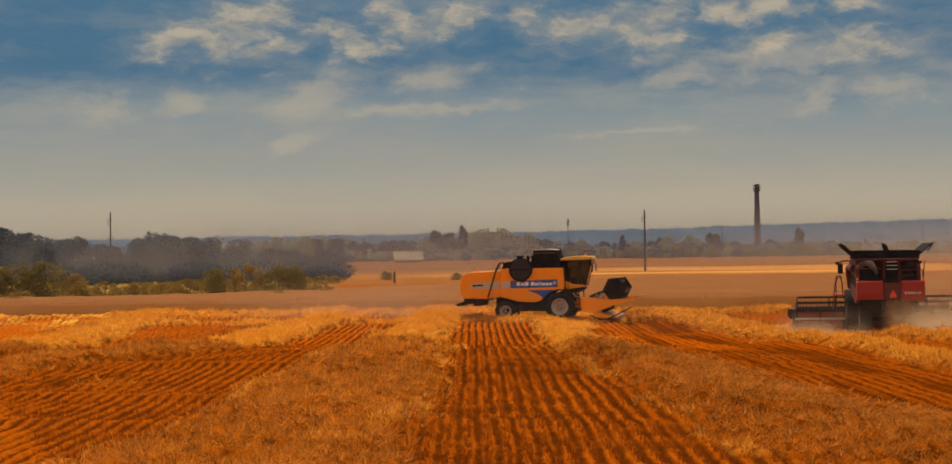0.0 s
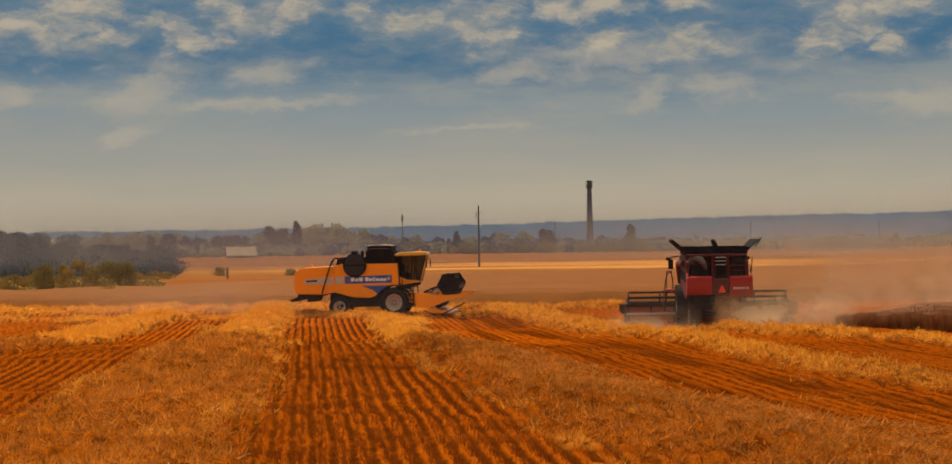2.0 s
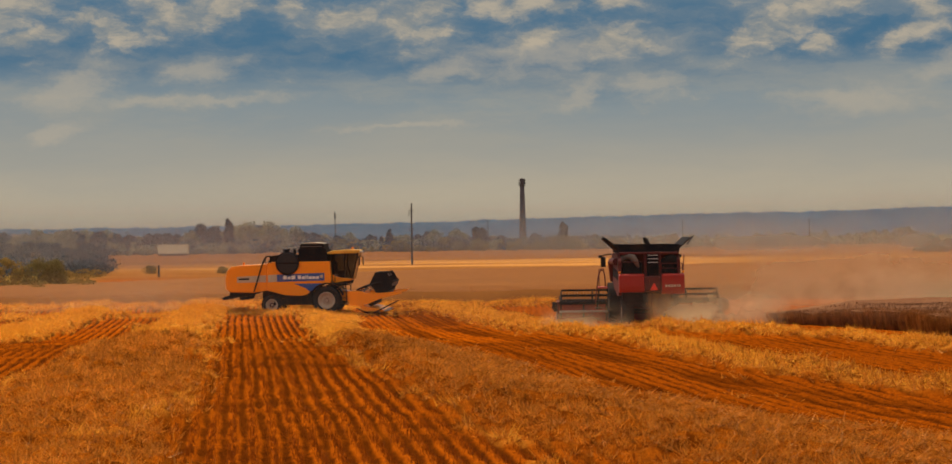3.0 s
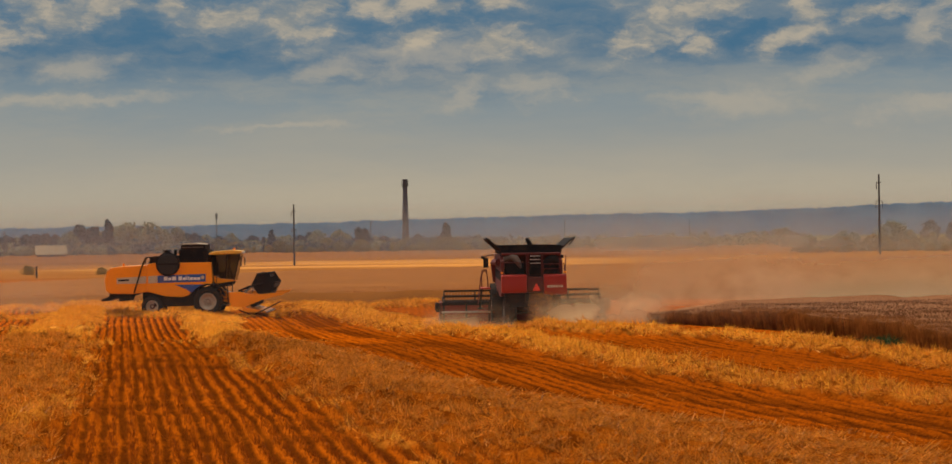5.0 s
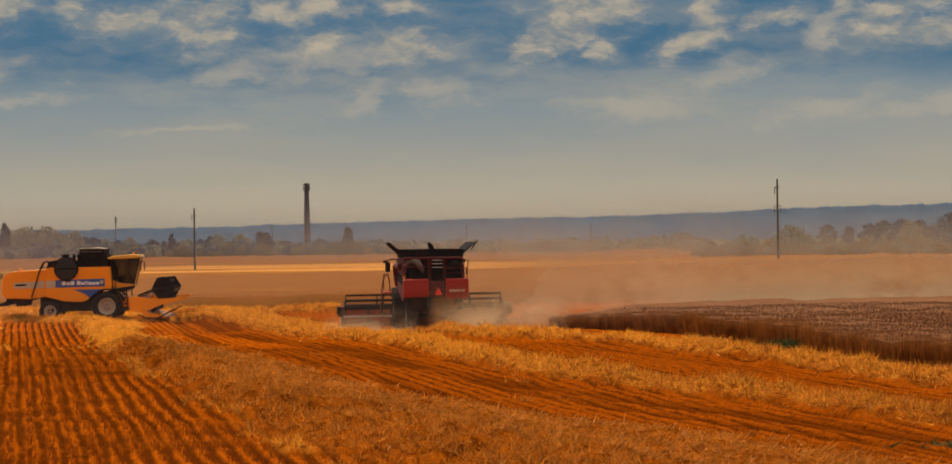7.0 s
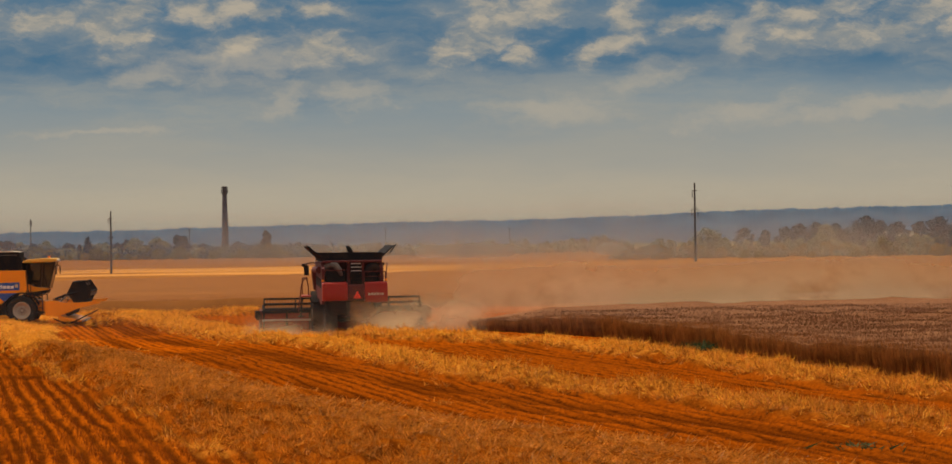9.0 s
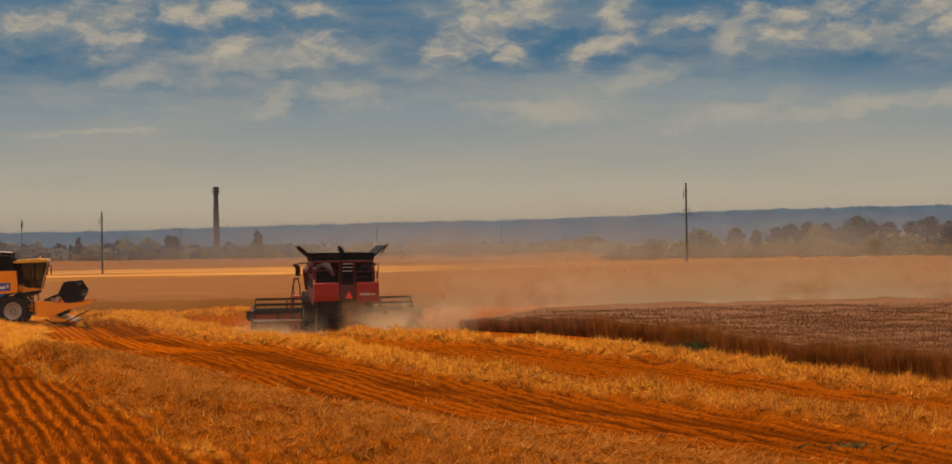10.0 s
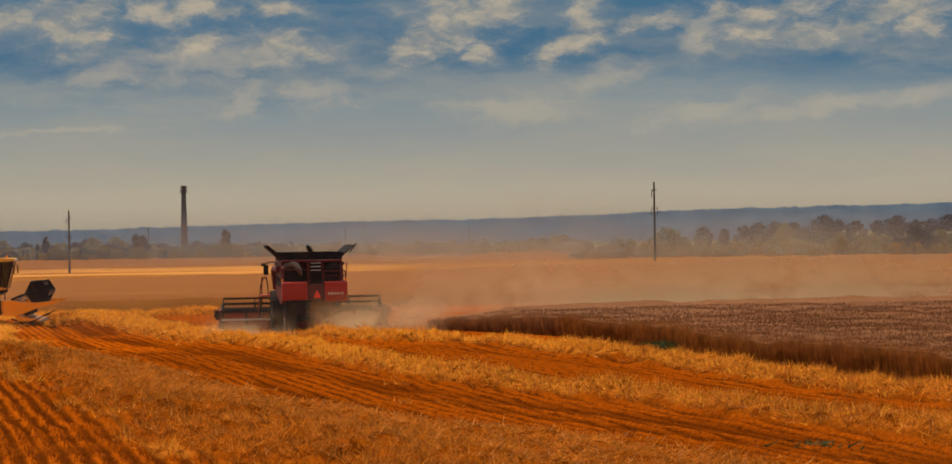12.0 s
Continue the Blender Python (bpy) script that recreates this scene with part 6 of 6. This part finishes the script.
def house(az, dist, length, depth, eaves, ridge, wall, roof, turn, label):
    p = rot_dir(az, dist)
    t = tagged(new("house"), label, "house")
    t.matrix_basis = pose(p.x, p.y, float(far_rise(dist)), 0, 0, turn - az)
    l, d = length / 2, depth / 2
    w = one("wall", t, wall, lambda bm: prism(bm, [(-d, -0.3), (-d, eaves), (0, ridge - 0.15), (d, eaves), (d, -0.3)], -l, l))
    one("roof", t, roof, lambda bm: prism(bm, [(-d - 0.5, eaves - 0.25), (-d - 0.5, eaves - 0.1), (0, ridge + 0.12), (d + 0.5, eaves - 0.1), (d + 0.5, eaves - 0.25), (0, ridge - 0.1)], -l - 0.4, l + 0.4))
    k = max(2, int(length / 3.2))
    for i in range(k):
        x = -l + (i + 0.5) * length / k
        win = one("window", t, WINDOW_DARK, lambda bm: box(bm, x - 0.5, x + 0.5, -d - 0.04, -d + 0.05, eaves * 0.35, eaves * 0.8))
        one("sill", win, PLASTER, lambda bm: box(bm, x - 0.6, x + 0.6, -d - 0.12, -d, eaves * 0.35 - 0.1, eaves * 0.35))
    one("chimney", t, BRICK_WALL, lambda bm: box(bm, l * 0.4 - 0.3, l * 0.4 + 0.3, 0.2, 0.8, ridge - 0.6, ridge + 0.9))
    return t


house(-16.53, 430, 6.6, 5, 4.6, 6.0, BRICK_WALL, SLATE, 8, "long low house with a pale corrugated roof among trees")
house(-14.12, 770, 8.3, 7, 6.8, 8.3, BRICK_WALL, DARK_ROOF, 4, "brick building with a dark roof on the ridge")
house(-15.46, 770, 8.6, 6, 5.8, 7.1, BRICK_WALL, DARK_ROOF, 10, "brick house with a dark roof beyond the fields")
house(-10.93, 545, 8.2, 8, 0.7, 3.1, BRICK_WALL, PALE_ROOF, 3, "barn with a pale corrugated roof at the hedge")
house(-20.9, 328, 4.5, 4, 2.4, 4.0, PLASTER, SLATE, 20, "small shed with a pale roof among bushes")
house(-19.0, 330, 3.5, 3.5, 2.4, 3.8, PLASTER, SLATE, -12, "small shed with a pale roof among bushes")
house(20.9, 640, 9, 6, 3.4, 5.2, PLASTER, SLATE, 15, "small white house at the wood")
house(23.1, 620, 16, 7, 2.9, 4.4, PLASTER, SLATE, -5, "long white shed beyond the hedge")
house(-7.2, 800, 12, 8, 3.0, 5.0, BRICK_WALL, DARK_ROOF, 4, "low brick building beyond the hedge")
house(2.1, 760, 14, 7, 2.2, 3.6, BRICK_WALL, DARK_ROOF, 2, "low dark shed near the chimney")

# ---- dust ----


def dust_material(name, colour, strength, size, seed, fall=2.2, low=0.10, thin=0.02):
    """Airborne dust and painted haze: soft, ragged, part of the light passes."""
    def build(n):
        v = n.add("ShaderNodeTexCoord").outputs["Generated"]
        c = n.mapping(v, (2, 2, 2), (-1, -1, -1))
        s = n.add("ShaderNodeSeparateXYZ", {0: c})
        p = place_vec(n)
        billow = n.noise(size, 6, n.mapping(p, (1, 1, 1.3), (seed, seed * 2, 0)), 0.55)
        wide = n.noise(size * 0.3, 3, n.mapping(p, (1, 1, 1), (seed * 3, 0, 0)))
        ex = n.math("SUBTRACT", 1.0, n.math("POWER", n.math("ABSOLUTE", s.outputs[0]), fall), clamp=True)
        # thick at the ground, gone at the top
        up01 = n.math("MULTIPLY", n.math("ADD", s.outputs[2], 1.0), 0.5)
        ez = n.math("SUBTRACT", 1.0, n.step(n.math("ADD", up01, n.math("MULTIPLY", n.math("SUBTRACT", wide, 0.5), 0.6)), 0.06, 0.84), clamp=True)
        foot = n.step(up01, 0.0, low)
        body = n.step(n.math("ADD", billow, n.math("MULTIPLY", n.math("SUBTRACT", wide, 0.5), 0.8)), thin, 0.62)
        a = n.math("MULTIPLY", n.math("MULTIPLY", ex, ez), n.math("MULTIPLY", body, n.math("MULTIPLY", foot, strength)), clamp=True)
        d = n.add("ShaderNodeBsdfDiffuse", {"Color": rgb(*colour)}).outputs[0]
        t = n.add("ShaderNodeBsdfTranslucent", {"Color": rgb(*colour)}).outputs[0]
        body_s = n.add("ShaderNodeMixShader", {0: 0.5, 1: d, 2: t}).outputs[0]
        clear_s = n.add("ShaderNodeBsdfTransparent").outputs[0]
        return n.add("ShaderNodeMixShader", {0: a, 1: clear_s, 2: body_s}).outputs[0]
    return material(name, build)


def dust_sheet(name, x0, x1, y, z1, mat, label, bend=0.6, z0=0.0, lean=0.8):
    """One layer of a dust cloud, gently curved."""
    g = np.linspace(0, 1, 40)
    h = np.linspace(0, 1, 8)
    G, Hh = np.meshgrid(g, h)
    X = x0 + (x1 - x0) * G
    # the layer is leaned back so that it catches more sun and looks brighter
    Yy = y + lean * (z1 - z0) * Hh + bend * np.sin(G * 7 + y) + bend * 0.7 * np.sin(Hh * 4 + y * 2)
    i = np.arange(G.size).reshape(G.shape)
    q = np.stack([i[:-1, :-1], i[:-1, 1:], i[1:, 1:], i[1:, :-1]], -1).reshape(-1, 4)
    ob = tagged(new(name, mesh_of(name, np.stack([X, Yy, z0 + (z1 - z0) * Hh], -1).reshape(-1, 3), q, mat, True)), label, "dust", kind="stuff")
    return ob


DUST = (0.82, 0.60, 0.34)
for k, (x0, x1, y, z1, st, fall, lean) in enumerate(((0.6, 5.2, 86.0, 1.9, 0.75, 2.2, 0.6), (5.4, 12.4, 85.8, 2.9, 0.95, 1.8, 0.6), (7.8, 14.0, 93.6, 3.0, 0.9, 2.0, 0.4), (6.0, 52.0, 101.5, 7.0, 0.85, 2.6, 0.8))):
    dust_sheet("dust_cloud", x0, x1, y, z1, dust_material("airborne_dust", DUST if k < 3 else (0.85, 0.64, 0.37), st, 0.30 if k > 1 else 0.6, k * 5.3, fall, 0.10, 0.05 if k > 1 else 0.26), "pale brown dust drifting behind the harvester", 0.6, 0.0, lean)
dust_sheet("dust_cloud", 5.7, 9.6, 88.2, 2.3, dust_material("chaff_dust", (0.70, 0.43, 0.19), 0.8, 0.9, 2.0, 2.0, 0.06, 0.15), "tan chaff dust at the back of the red harvester", 0.3, 0.0, 0.1)
dust_sheet("dust_cloud", -34.0, -15.5, 112.5, 4.2, dust_material("trailing_dust", (0.72, 0.52, 0.35), 0.36, 0.3, 4.0, 2.0), "thin dust trailing behind the yellow harvester", 0.6, 0.0, 0.5)
# dusty haze over the fields, painted on thin sheets, bluer with distance
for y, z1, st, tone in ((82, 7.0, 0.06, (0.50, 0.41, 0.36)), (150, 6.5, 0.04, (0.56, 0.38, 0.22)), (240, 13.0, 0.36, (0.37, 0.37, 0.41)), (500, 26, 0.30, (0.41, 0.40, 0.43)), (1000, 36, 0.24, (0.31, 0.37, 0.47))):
    dust_sheet("dusty_air", -y * 0.75, y * 0.75, y, z1, dust_material("dusty_air", tone, st, 5.0 / y, y * 0.01, 12.0, 0.2), "thin sheet of painted dusty haze over the fields", y * 0.01)
dust_sheet("dust_cloud", -125, -28, 272, 15, dust_material("western_dust", (0.56, 0.45, 0.39), 0.42, 0.06, 6.0, 2.6), "thin dust drifted before the wooded bank", 3.0)
dust_sheet("dust_cloud", -25, 172, 392, 19, dust_material("drifted_dust", (0.62, 0.52, 0.40), 0.48, 0.05, 9.0, 2.4), "thin dust drifted over the far hedge", 3.0)
